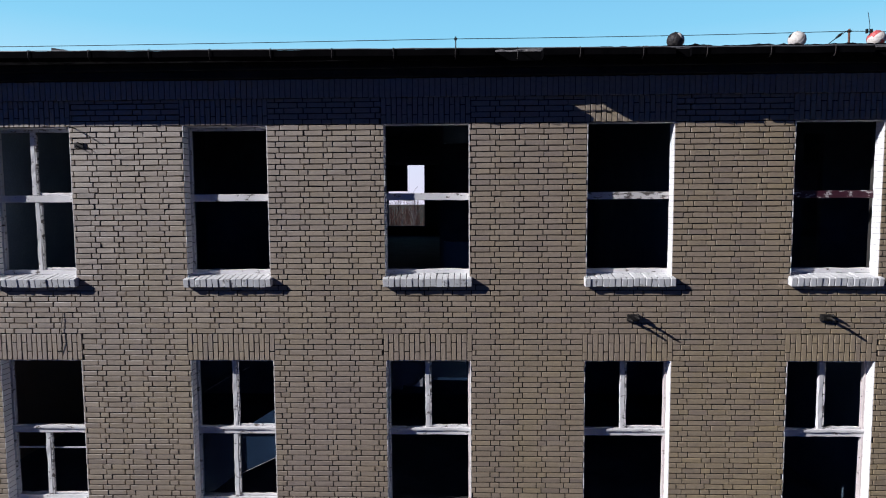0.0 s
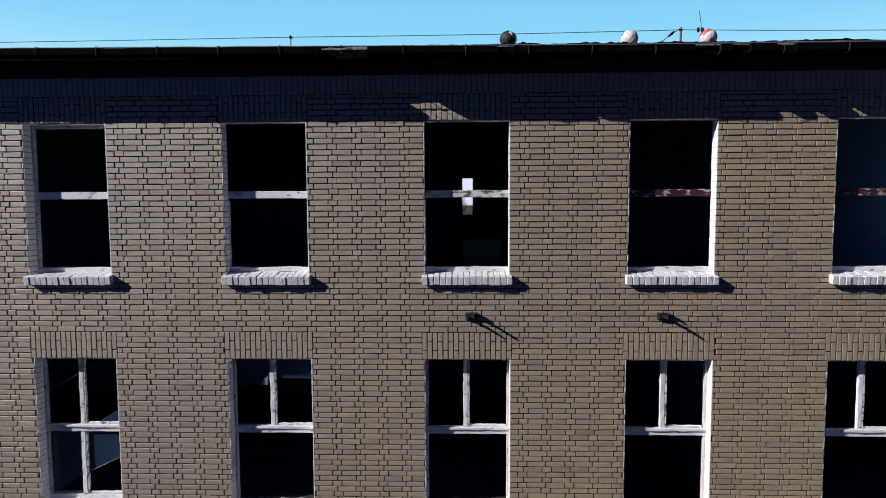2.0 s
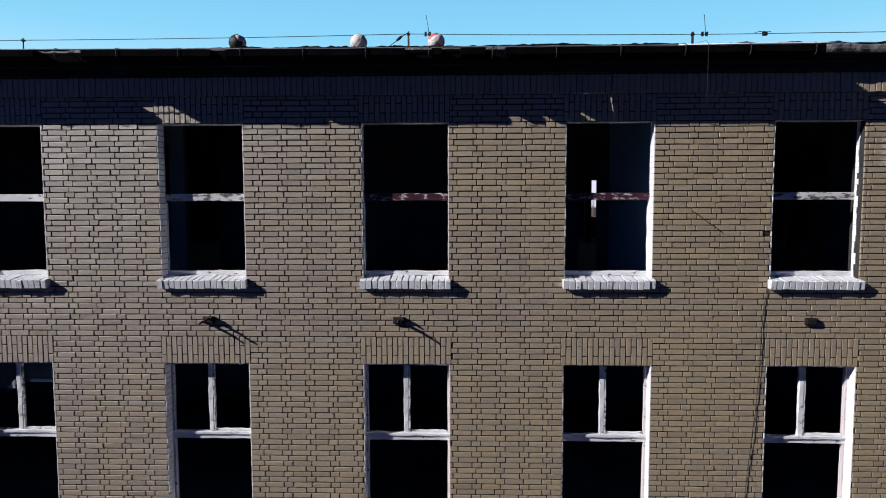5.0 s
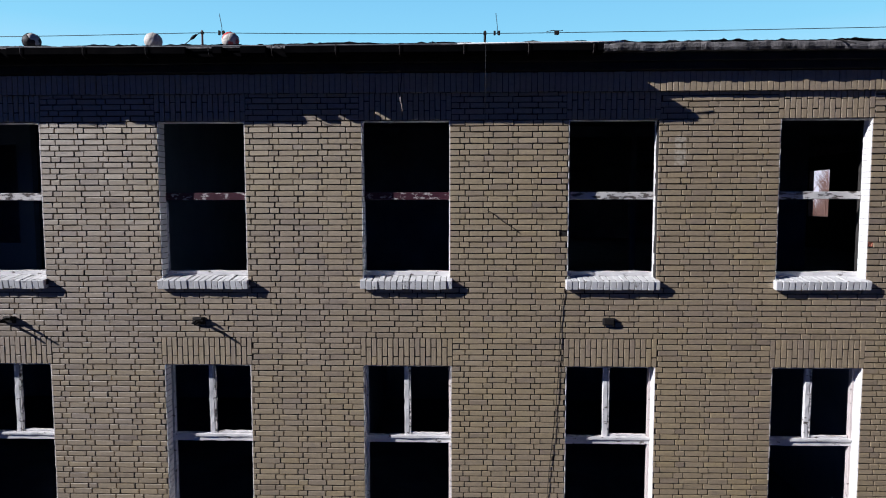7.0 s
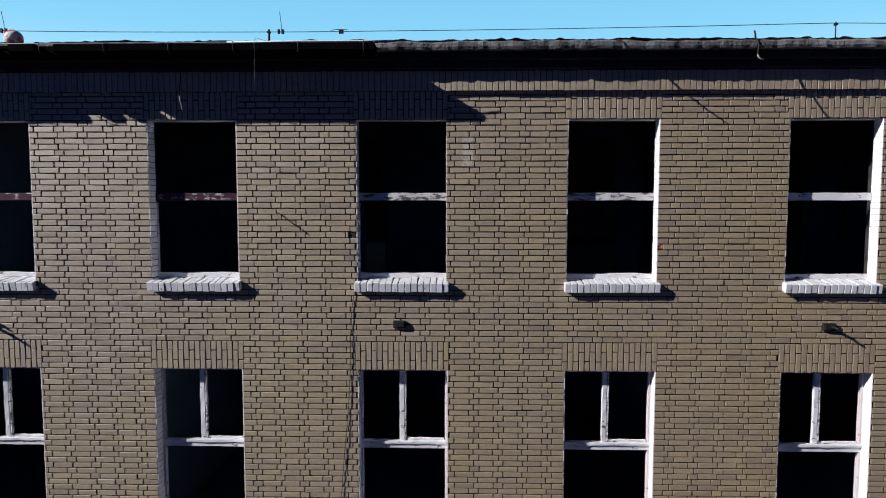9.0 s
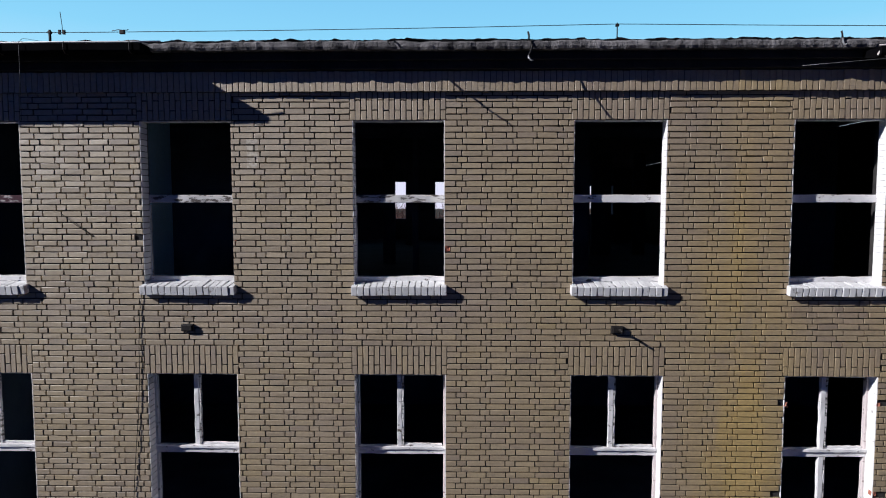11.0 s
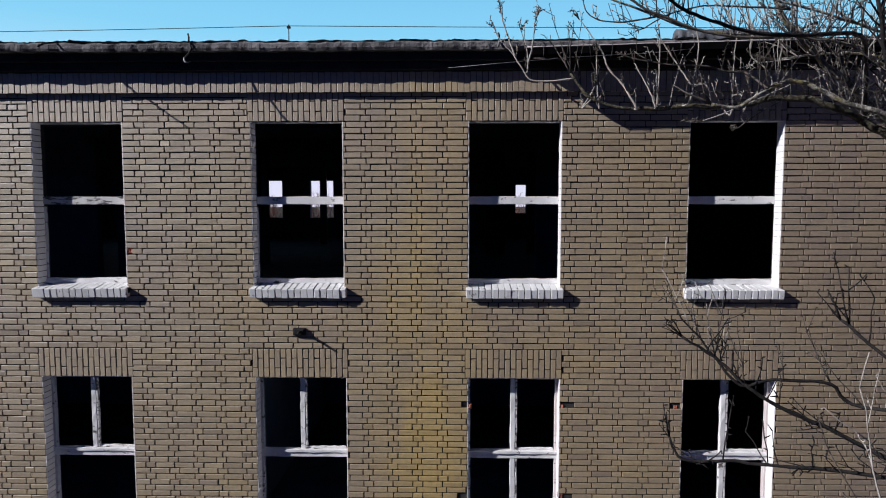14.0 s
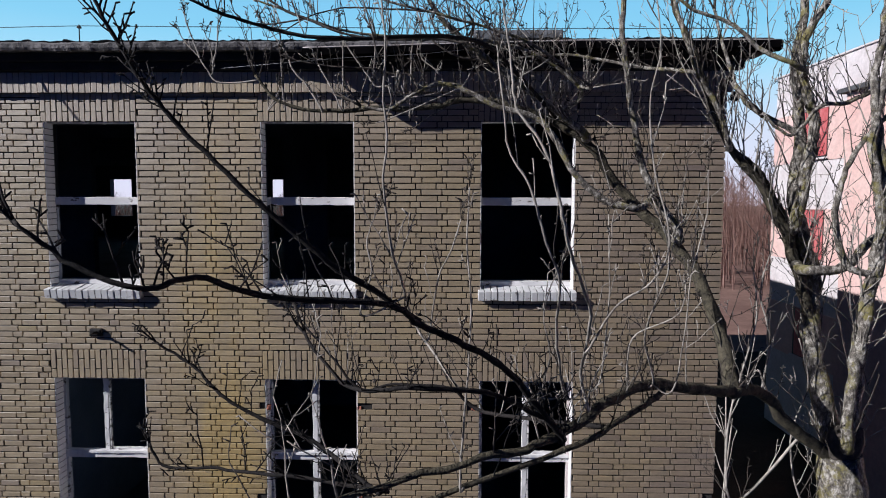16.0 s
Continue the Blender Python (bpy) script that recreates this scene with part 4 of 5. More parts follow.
line("wall_wire", [(8.74, -0.008, 8.83), (8.80, -0.02, 8.80), (8.95, -0.02, 8.68), (9.08, -0.018, 8.60), (9.16, -0.008, 8.53)], 0.005, IRON, "short bent wire stuck on the brick wall", "wire")
line("wall_wire", [(-5.62, -0.01, 7.45), (-5.66, -0.014, 7.2), (-5.64, -0.014, 7.0), (-5.70, -0.014, 6.85)], 0.004, IRON, "thin dark wire on the brick wall", "wire")

PALE_WIRE = plain_material("pale_cable_sheath", (0.20, 0.18, 0.17), (0.42, 0.38, 0.36), 12.0, 0.6)


def pendant():
    """What is left of a lamp that hung from the cornice."""
    ob = thing("pendant_lamp", "bare cable and broken socket hanging from the cornice", "lamp", place=(7.63, -0.19, 10.70))
    bm = bmesh.new()
    tube(bm, [(0, 0, 0.004), (0.01, -0.012, -0.2), (-0.012, -0.018, -0.40), (-0.004, -0.02, -0.44)], 0.006, 5)
    cable = part("cable", bm, IRON, ob)
    bm = bmesh.new()
    tube(bm, [(-0.004, -0.02, -0.425), (-0.002, -0.02, -0.445), (0.002, -0.02, -0.49), (0.004, -0.02, -0.505)], [0.009, 0.013, 0.012, 0.007], 8)
    part("socket", bm, PALE_WIRE, ob, "pale broken lamp socket")
    bm = bmesh.new()
    tube(bm, [(0.004, -0.02, -0.50), (0.012, -0.02, -0.54), (0.018, -0.022, -0.575), (0.03, -0.022, -0.62)], 0.006, 5)
    part("loose_wire", bm, PALE_WIRE, ob)
    return ob


pendant()


def corner_lamp():
    """A small dark lamp on a curved arm at the end of the front."""
    ob = thing("corner_lamp", "small dark lamp on a curved arm at the building corner", "lamp", place=(23.70, 0.2, 10.42))
    bm = bmesh.new()
    tube(bm, [(-0.02, 0, 0.02), (0.08, 0, 0.03), (0.13, 0, -0.02), (0.16, 0, -0.06)], 0.010, 6)
    part("arm", bm, IRON, ob)
    bm = bmesh.new()
    tube(bm, [(0.17, 0, -0.03), (0.17, 0, -0.06), (0.175, 0, -0.13), (0.175, 0, -0.15)], [0.02, 0.05, 0.055, 0.03], 10)
    part("shade", bm, IRON, ob)
    return ob


corner_lamp()


def wall_lamp(x, z, rods, reach, label):
    """A dead lamp: a box on the wall and the rods that once held the shade."""
    ob = thing("wall_lamp", label, "lamp", "wall lamps", (x, 0, z))
    part("junction_box", boxes((-0.08, 0.08, -0.040, 0.012, -0.048, 0.048), bevel=0.012), IRON, ob)
    part("box_lid", boxes((-0.062, 0.062, -0.052, -0.0395, -0.034, 0.034), bevel=0.005), IRON, ob)
    for dx, dz, ln in rods:
        bm = bmesh.new()
        tube(bm, [(dx, -0.05, dz), (dx, -reach * ln * 0.6, dz + 0.012), (dx, -reach * ln, dz)], [0.020, 0.017, 0.012], 7)
        part("rod", bm, IRON, ob)
    return ob


wall_lamp(2.29, 7.36, [(0.03, 0.02, 1.0), (-0.05, -0.02, 0.85), (0.06, 0.035, 0.4)], 0.25, "broken black wall lamp with two bare rods")
wall_lamp(4.88, 7.36, [(0.0, 0.0, 0.95), (0.03, -0.015, 0.9), (0.06, 0.03, 0.45)], 0.24, "broken black wall lamp with a thick rod")
wall_lamp(10.34, 7.365, [], 0.1, "dark empty lamp box on the wall")
wall_lamp(15.85, 7.355, [(0.02, 0.0, 1.0)], 0.19, "broken dark wall lamp with one bare rod")


# broken bricks in the gaps of the wall
def broken_brick(x, z, w, mat, label):
    ob = bmesh.new()
    bmesh.ops.create_grid(ob, x_segments=4, y_segments=3, size=0.5, matrix=Matrix.LocRotScale((0, 0, 0), Euler((math.pi / 2, 0, 0)), (w, COURSE * 0.8, 1)))
    for v in ob.verts:
        v.co.y += noise.noise(v.co * 40 + Vector((x, z, 0))) * 0.02
    made = bmesh.ops.extrude_face_region(ob, geom=list(ob.faces))
    for v in made["geom"]:
        if isinstance(v, bmesh.types.BMVert):
            v.co.y += 0.06
    bmesh.ops.recalc_face_normals(ob, faces=ob.faces)
    b = mesh_object("broken_brick", ob, mat, wall, label)
    b.location = (x, 0.012, z)
    return b


for x, z, w in ((19.16 + 0.03, 6.385, 0.05), (18.02, 6.385, 0.05), (13.69, 8.385, 0.06), (10.975, 8.46, 0.035), (19.19, 5.22, 0.06), (20.64, 6.385, 0.04)):
    broken_brick(x, z, w, RED_BRICK, "red core of a broken brick")

# what is left of the glass in the third lower window
a, b = LOW_BAYS[3]
glass = bpy.data.materials.new("dusty_sky_tinted_glass")
glass.use_nodes = True
g = glass.node_tree.nodes["Principled BSDF"]
# blue base colour stands for the sky reflected in the dusty panes
g.inputs["Base Color"].default_value = (0.035, 0.065, 0.12, 1)
g.inputs["Roughness"].default_value = 0.22
g.inputs["Transmission Weight"].default_value = 0.6
g.inputs["IOR"].default_value = 1.45


def shard(points, label):
    bm = bmesh.new()
    f = bm.faces.new([bm.verts.new((x, 0.205, z)) for x, z in points])
    made = bmesh.ops.extrude_face_region(bm, geom=[f])
    for v in made["geom"]:
        if isinstance(v, bmesh.types.BMVert):
            v.co.y += 0.004
    bmesh.ops.recalc_face_normals(bm, faces=bm.faces)
    ob = tagged(mesh_object("glass_shard", bm, glass), label, "glass", "glass shards")
    ob.visible_shadow = False
    return ob


shard([(a + 0.05, 6.70), (a + 0.50, 6.70), (a + 0.50, 6.33), (a + 0.46, 6.38), (a + 0.44, 6.47), (a + 0.40, 6.36), (a + 0.28, 6.33), (a + 0.22, 6.36), (a + 0.20, 6.28), (a + 0.05, 6.30)], "broken dusty window pane with a jagged edge")
# pale zinc in place of glass paints the sun glint on this splinter
splinter = shard([(a + 0.36, 6.335), (a + 0.49, 6.335), (a + 0.50, 6.47)], "splinter of window glass, its sun glint put into a pale colour")
splinter.data.materials[0] = PALE_METAL
splinter.location.y = -0.02
shard([(a + 0.60, 6.70), (b - 0.05, 6.70), (b - 0.05, 6.42), (a + 0.60, 6.425)], "upper strip of a dusty window pane")


# a yellow-green smear of paint at the foot of the blue wall
YELLOW = plain_material("yellow_green_paint", (0.28, 0.27, 0.03), (0.42, 0.40, 0.06), 8.0, 0.8)
tagged(mesh_object("paint_patch", boxes((8.462, 8.4685, 0.47, 0.88, 7.85, 8.43)), YELLOW), "yellow-green paint patch on the blue partition", "paint", kind="structure")

# dusty panes cracked slantwise in the second lower window, and a bar in the first
shard([(-3.09, 5.765), (-2.715, 6.00), (-2.715, 5.765)], "dusty corner of a cracked window pane")
shard([(-3.24, 5.035), (-2.715, 5.285), (-2.715, 5.625), (-3.24, 5.625)], "dusty upper part of a cracked window pane")
shard([(-3.79, 5.625), (-3.355, 5.625), (-3.355, 4.99), (-3.64, 4.78), (-3.79, 4.735)], "dusty window pane with a broken corner")
line("crack_edge", [(-3.75, 0.20, 6.238), (-3.36, 0.20, 6.474)], 0.004, PALE_WIRE, "pale edge of a cracked pane", "glass")
line("crack_edge", [(-3.184, 0.20, 6.555), (-3.08, 0.20, 6.607)], 0.004, PALE_WIRE, "pale edge of a cracked pane", "glass")
line("crack_edge", [(-3.24, 0.20, 5.035), (-2.715, 0.20, 5.285)], 0.004, PALE_WIRE, "pale edge of a cracked pane", "glass")
tagged(mesh_object("glazing_bar", plank(-6.57, -5.40, 0.225, 0.245, 5.385, 5.408, 91, 0.004), GREY_WOOD), "thin grey wooden bar across a window", "bar")

# ---------------------------------------------------------------- the neighbouring house
PINK = plain_material("faded_pink_render", (0.66, 0.42, 0.37), (0.76, 0.56, 0.50), 0.9, 0.9, fine=9.0)
PALE = plain_material("weathered_white_render", (0.56, 0.49, 0.48), (0.74, 0.69, 0.68), 0.9, 0.9, fine=9.0)
RED_PAINT = plain_material("red_painted_shutter", (0.45, 0.07, 0.075), (0.62, 0.22, 0.21), 2.2, 0.7)
DARK_GAP = plain_material("dark_window_gap", (0.02, 0.018, 0.02), (0.04, 0.035, 0.04), 5.0, 0.4)
NX, NY0, NY1, NTOP = 33.3, -4.0, 18.3, 13.9
house = thing("apartment_house", "pink and white rendered apartment house with red windows", "house", place=(NX, NY1, 0))
HB = Vector(house.location)


def house_part(name, bm, mat, parent=None, label=""):
    bm.transform(Matrix.Translation(-HB))
    return part(name, bm, mat, parent or house, label)


house_part("wall", boxes((NX, NX + 11, NY0, NY1, 0, NTOP)), PALE)
for k, (z0, z1) in enumerate(((10.47, 12.32), (6.80, 8.75), (3.1, 5.05))):
    house_part("band", boxes((NX - 0.03, NX + 11.03, NY0 - 0.03, NY1 + 0.03, z0, z1)), PINK, label="faded pink render band")
    y = 15.45
    while y > NY0 + 1:
        w = thing("window", "", "")
        w.parent = house
        for key in ("label", "category"):
            if key in w:
                del w[key]
        house_part("recess", boxes((NX - 0.045, NX + 0.05, y - 0.85, y + 0.85, z0 + 0.12, z1 - 0.02)), DARK_GAP, w)
        for c, t in ((-0.62, 0.42), (-0.1, 0.38), (0.42, 0.45)):
            house_part("shutter", boxes((NX - 0.075, NX - 0.046, y + c - t / 2, y + c + t / 2 + 0.05, z0 + 0.16, z1 - 0.05), bevel=0.006), RED_PAINT, w, "red painted shutter")
        house_part("sill", boxes((NX - 0.12, NX - 0.031, y - 0.95, y + 0.95, z0 + 0.04, z0 + 0.11), bevel=0.01), PALE, w)
        y -= 3.4
house_part("roof", boxes((NX - 0.06, NX + 11.06, NY0 - 0.06, NY1 + 0.06, NTOP + 0.003, NTOP + 0.07), bevel=0.02), PALE)
house_part("projecting_bay", boxes((NX - 1.0, NX - 0.04, 9.0, 12.0, 0, 12.3)), PINK)
house_part("bay_roof", boxes((NX - 1.2, NX - 0.04, 8.8, 12.2, 12.303, 12.45), bevel=0.02), FELT)

# ---------------------------------------------------------------- far woods
WOOD_FAR = plain_material("bare_far_wood", (0.22, 0.125, 0.10), (0.38, 0.24, 0.195), 0.6, 0.95, fine=3.0)
BIRCH = plain_material("pale_birch_bark", (0.45, 0.42, 0.38), (0.7, 0.67, 0.62), 3.0, 0.9, fine=12.0)


def woods(seed, count, area, height, material, label):
    """Many thin bare trees, each a stem with a few rods for limbs."""
    rng = random.Random(seed)
    verts, faces = [], []

    def rod(a, b, r0, r1):
        base = len(verts)
        for p, r in ((a, r0), (b, r1)):
            for k in range(3):
                verts.append((p[0] + r * math.cos(2.1 * k), p[1] + r * math.sin(2.1 * k), p[2]))
        for k in range(3):
            faces.append((base + k, base + (k + 1) % 3, base + 3 + (k + 1) % 3, base + 3 + k))

    x0, x1, y0, y1 = area
    for _ in range(count):
        x, y = rng.uniform(x0, x1), y0 + (y1 - y0) * rng.random() ** 1.4
        h = height * rng.uniform(0.5, 1.1)
        lean = rng.gauss(0, 0.04) * h
        r = rng.uniform(0.05, 0.12)
        rod((x, y, -0.3), (x + lean, y, h), r, 0.02)
        for _ in range(9):
            s = rng.uniform(0.25, 0.95)
            ln = h * rng.uniform(0.12, 0.35) * (1.1 - s * 0.6)
            a = rng.uniform(0, 6.28)
            p = (x + lean * s, y, h * s)
            q = (p[0] + ln * 0.6 * math.cos(a), p[1] + ln * 0.6 * math.sin(a), p[2] + ln * 0.85)
            rod(p, q, r * 0.45, 0.015)
            for _ in range(3):
                b = rng.uniform(0, 6.28)
                t = rng.uniform(0.3, 0.9)
                m = tuple(p[i] + (q[i] - p[i]) * t for i in range(3))
                rod(m, (m[0] + ln * 0.4 * math.cos(b), m[1] + ln * 0.4 * math.sin(b), m[2] + ln * 0.45), r * 0.25, 0.012)
    data = bpy.data.meshes.new("woods")
    data.from_pydata(verts, [], faces)
    data.materials.append(material)
    return tagged(new("far_woods", data), label, "woods", kind="stuff")


woods(1, 1700, (-70, 190, 95, 170), 9.6, WOOD_FAR, "bare brown woods behind the building")
woods(2, 90, (-40, 40, 85, 100), 8.6, BIRCH, "pale birch stems before the woods")
woods(7, 900, (40, 105, 56, 150), 13.5, WOOD_FAR, "dense bare reddish woods beside the apartment house")
woods(4, 500, (-100, -10, -95, -60), 11.0, WOOD_FAR, "bare brown woods across the open ground")

# ---------------------------------------------------------------- the bare tree before the far end
def bark_material():
    n = Nodes("grey_bark")
    # dark to pale flecks also carry the contrast of sun and shade
    col = n.ramp(n.noise(26.0, 6.0, 0.75, stretch=(1, 1, 0.6)), (0.34, (0.025, 0.022, 0.020)), (0.5, (0.17, 0.15, 0.125)), (0.62, (0.55, 0.51, 0.45)))
    lichen = n.step(n.noise(7.0, 6.0, 0.75), 0.52, 0.60)
    col = n.mix(n.math("MULTIPLY", lichen, 0.7), col, (0.24, 0.21, 0.06))
    n.bump(n.noise(45.0, 6.0, 0.75, stretch=(1, 1, 0.4)), 1.0, 0.02)
    return n.done(col, 0.9)


BARK = bark_material()
# dark and pale copies of one bark: limbs' shade and sun put into colour
DARK_BARK = plain_material("shaded_dark_bark", (0.006, 0.0055, 0.006), (0.034, 0.028, 0.025), 14.0, 0.85, bump=0.8, fine=70.0)
SHOOT_BARK = plain_material("grey_shoot_bark", (0.17, 0.15, 0.13), (0.56, 0.51, 0.44), 10.0, 0.8, bump=0.4, fine=60.0)
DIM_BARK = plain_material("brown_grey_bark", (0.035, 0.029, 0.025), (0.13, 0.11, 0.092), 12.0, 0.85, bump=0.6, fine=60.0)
MID_BARK = plain_material("shaded_lichened_bark", (0.015, 0.013, 0.012), (0.15, 0.13, 0.085), 16.0, 0.9, bump=1.0, fine=55.0, distance=0.02)
tree = thing("tree", "large bare spreading tree with grey lichened bark and many upright shoots", "tree", place=(23.70, -2.60, 0))
TREE_BASE = Vector(tree.location)


def bent(points, steps, wobble, seed):
    """Points along a smooth, slightly crooked line through the given ones."""
    p = [Vector(v) for v in points]
    out = []
    for i in range(len(p) - 1):
        a, b, c, d = p[max(i - 1, 0)], p[i], p[i + 1], p[min(i + 2, len(p) - 1)]
        for k in range(steps):
            t = k / steps
            q = 0.5 * ((2 * b) + (c - a) * t + (2 * a - 5 * b + 4 * c - d) * t * t + (3 * b - a - 3 * c + d) * t ** 3)
            out.append(q + wobble * Vector(noise.noise_vector((q.x * 6 + seed, q.y * 6, q.z * 6))))
    out.append(p[-1])
    return out


def shoot(bm, start, way, length, r, depth, rng):
    """A crooked twig: it bends at every node, bears spurs there and forks into finer ones."""
    n = max(3, int(length / 0.085))
    p, d = start.copy(), way.normalized()
    pts, rad = [p.copy()], [r]
    turn = rng.uniform(0, 6.28)
    for i in range(n):
        turn += 2.4 + rng.gauss(0, 0.7)
        side = d.orthogonal().normalized()
        side.rotate(Matrix.Rotation(turn, 3, d))
        d = (d + side * rng.uniform(0.05, 0.26) + Vector((0, 0, 0.06))).normalized()
        p = p + d * length / n * rng.uniform(0.7, 1.3)
        now = max(0.0022, r * (1 - 0.70 * (i + 1) / n))
        pts.append(p.copy())
        rad.append(now * rng.choice((1.0, 1.0, 1.35)))
        if depth > 0 and rng.random() < (0.34 if depth > 1 else 0.24):
            shoot(bm, p, d * 0.7 - side * rng.uniform(0.5, 1.1) + Vector((0, 0, 0.2)), length * rng.uniform(0.25, 0.6), max(0.003, now * 0.75), depth - 1, rng)
        elif rng.random() < 0.6:
            tip = p + (d * 0.5 - side) * rng.uniform(0.010, 0.035)
            tube(bm, [p, tip], [0.0045, 0.003], 3)
    tube(bm, pts, rad, 6 if r > 0.008 else 4)


GROWN = []


def limb(points, r0, r1, shoots, long=0.6, up=0.7, seed=1, name="limb", bark=None, twig=None):
    """A limb that tapers along points, and the shoots that stand on it."""
    rng = random.Random(seed)
    if name == "branch" and r0 < 0.021:
        r0, r1 = r0 * 0.7, r1 * 0.7
    # a branch grows out of the nearest wood that stands already
    first = Vector(points[0])
    if GROWN:
        root, thick = min(GROWN, key=lambda g: (g[0] - first).length)
        gap = (root - first).length
        if 0.02 < gap < 1.5:
            points = [tuple(root)] + list(points)
            r0 = min(r0, thick * 0.9) if r0 < 0.03 else r0
    line = [q - TREE_BASE for q in bent(points, 6, min(0.022, 0.003 + r0 * 0.3), seed)]
    for q in line[1:-1]:
        q += Vector((rng.gauss(0, 1), rng.gauss(0, 1), rng.gauss(0, 0.5))) * min(0.004, r0 * 0.16)
    bm = bmesh.new()
    n = len(line)
    rad = [r0 + (r1 - r0) * i / (n - 1) for i in range(n)]
    rad = [v * (1 + 0.22 * noise.noise((i * 0.7, seed, 0)) + 0.15 * max(0.0, noise.noise((i * 1.9, seed, 5)))) for i, v in enumerate(rad)]
    tube(bm, line, rad, 9)
    GROWN.extend((q + TREE_BASE, v) for q, v in zip(line, rad) if v > r1 * 1.05 or name == "trunk")
    ob = part(name, bm, bark or BARK, tree)
    pale, dim = bmesh.new(), bmesh.new()
    for k in range(shoots):
        i = rng.randrange(1, n - 1)
        d = (line[i + 1] - line[i - 1]).normalized()
        side = d.orthogonal().normalized()
        side.rotate(Matrix.Rotation(rng.uniform(0, 6.28), 3, d))
        way = side * (1 - up) + Vector((0, 0, up)) + d * rng.uniform(-0.1, 0.45)
        ln = long * rng.uniform(0.3, 1.0)
        shoot(pale if k % 5 < 2 else dim, line[i] + side * rad[i] * 0.3, way, ln, min(rad[i] * 0.6, 0.0028 + 0.0046 * ln), 2 if ln > 0.35 else 1, rng)
    tip = (line[-1] - line[-3]).normalized()
    for _ in range(3):
        shoot(dim, line[-1], tip + Vector((rng.gauss(0, 0.3), rng.gauss(0, 0.3), rng.uniform(0, 0.5))), long * 0.5, r1 * 0.8, 2, rng)
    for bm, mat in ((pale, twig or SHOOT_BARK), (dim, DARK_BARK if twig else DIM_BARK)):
        if len(bm.faces):
            tagged(part("crown", bm, mat, ob), kind="stuff")
        else:
            bm.free()
    return ob


limb([(23.75, -2.55, -0.1), (23.72, -2.6, 2.2), (23.74, -2.62, 4.6), (23.68, -2.65, 6.2), (23.62, -2.66, 6.95)], 0.27, 0.17, 5, 0.5, seed=2, name="trunk")
limb([(23.62, -2.65, 6.85), (23.49, -2.55, 7.50), (23.45, -2.45, 7.96), (23.51, -2.36, 8.33), (23.40, -2.36, 8.73), (23.31, -2.35, 9.11), (23.36, -2.35, 9.59), (23.34, -2.25, 10.18), (23.44, -2.15, 10.77), (23.5, -2.0, 11.9)], 0.1, 0.025, 24, 1.0, seed=3)
limb([(23.65, -2.66, 6.90), (23.67, -2.75, 7.46), (23.61, -2.85, 7.86), (23.68, -2.86, 8.31), (23.74, -2.86, 8.84), (23.63, -2.86, 9.50), (23.71, -2.86, 10.14), (23.62, -2.86, 11.3)], 0.066, 0.022, 14, 0.9, seed=4)
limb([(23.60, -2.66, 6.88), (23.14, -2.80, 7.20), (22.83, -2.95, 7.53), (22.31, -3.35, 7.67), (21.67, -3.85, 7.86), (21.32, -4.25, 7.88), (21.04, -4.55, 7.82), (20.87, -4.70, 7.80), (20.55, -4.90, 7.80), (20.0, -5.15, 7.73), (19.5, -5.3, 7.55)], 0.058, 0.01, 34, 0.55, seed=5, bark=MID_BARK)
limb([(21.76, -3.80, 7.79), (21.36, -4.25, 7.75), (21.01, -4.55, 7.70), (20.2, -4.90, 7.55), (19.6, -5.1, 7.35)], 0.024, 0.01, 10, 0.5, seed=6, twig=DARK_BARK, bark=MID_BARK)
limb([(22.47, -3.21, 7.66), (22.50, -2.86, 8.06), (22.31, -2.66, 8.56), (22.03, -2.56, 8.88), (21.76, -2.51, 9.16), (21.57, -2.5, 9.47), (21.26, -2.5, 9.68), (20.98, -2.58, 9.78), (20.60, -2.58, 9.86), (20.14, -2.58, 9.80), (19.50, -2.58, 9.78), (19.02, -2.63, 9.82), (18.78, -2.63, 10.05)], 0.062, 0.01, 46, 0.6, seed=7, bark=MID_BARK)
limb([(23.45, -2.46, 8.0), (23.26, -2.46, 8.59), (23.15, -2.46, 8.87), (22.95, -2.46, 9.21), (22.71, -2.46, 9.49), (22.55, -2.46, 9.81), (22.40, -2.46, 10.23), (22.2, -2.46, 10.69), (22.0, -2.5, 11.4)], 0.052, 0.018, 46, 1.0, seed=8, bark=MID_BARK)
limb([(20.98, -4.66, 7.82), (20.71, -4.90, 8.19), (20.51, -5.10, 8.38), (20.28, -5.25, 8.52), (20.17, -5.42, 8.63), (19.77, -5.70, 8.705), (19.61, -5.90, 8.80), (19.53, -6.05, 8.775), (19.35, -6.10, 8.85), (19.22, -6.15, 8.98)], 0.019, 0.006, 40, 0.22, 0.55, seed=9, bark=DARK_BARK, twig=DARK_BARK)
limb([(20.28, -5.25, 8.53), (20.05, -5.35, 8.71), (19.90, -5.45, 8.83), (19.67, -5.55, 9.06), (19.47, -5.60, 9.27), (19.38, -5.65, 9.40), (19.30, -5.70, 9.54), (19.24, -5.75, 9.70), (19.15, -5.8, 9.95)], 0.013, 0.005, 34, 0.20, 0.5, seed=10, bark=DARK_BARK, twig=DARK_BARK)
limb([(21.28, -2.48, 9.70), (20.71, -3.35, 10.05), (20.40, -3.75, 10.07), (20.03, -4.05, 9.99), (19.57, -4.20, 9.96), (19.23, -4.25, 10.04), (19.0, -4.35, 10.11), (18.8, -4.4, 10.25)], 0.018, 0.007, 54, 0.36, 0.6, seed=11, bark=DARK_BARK)
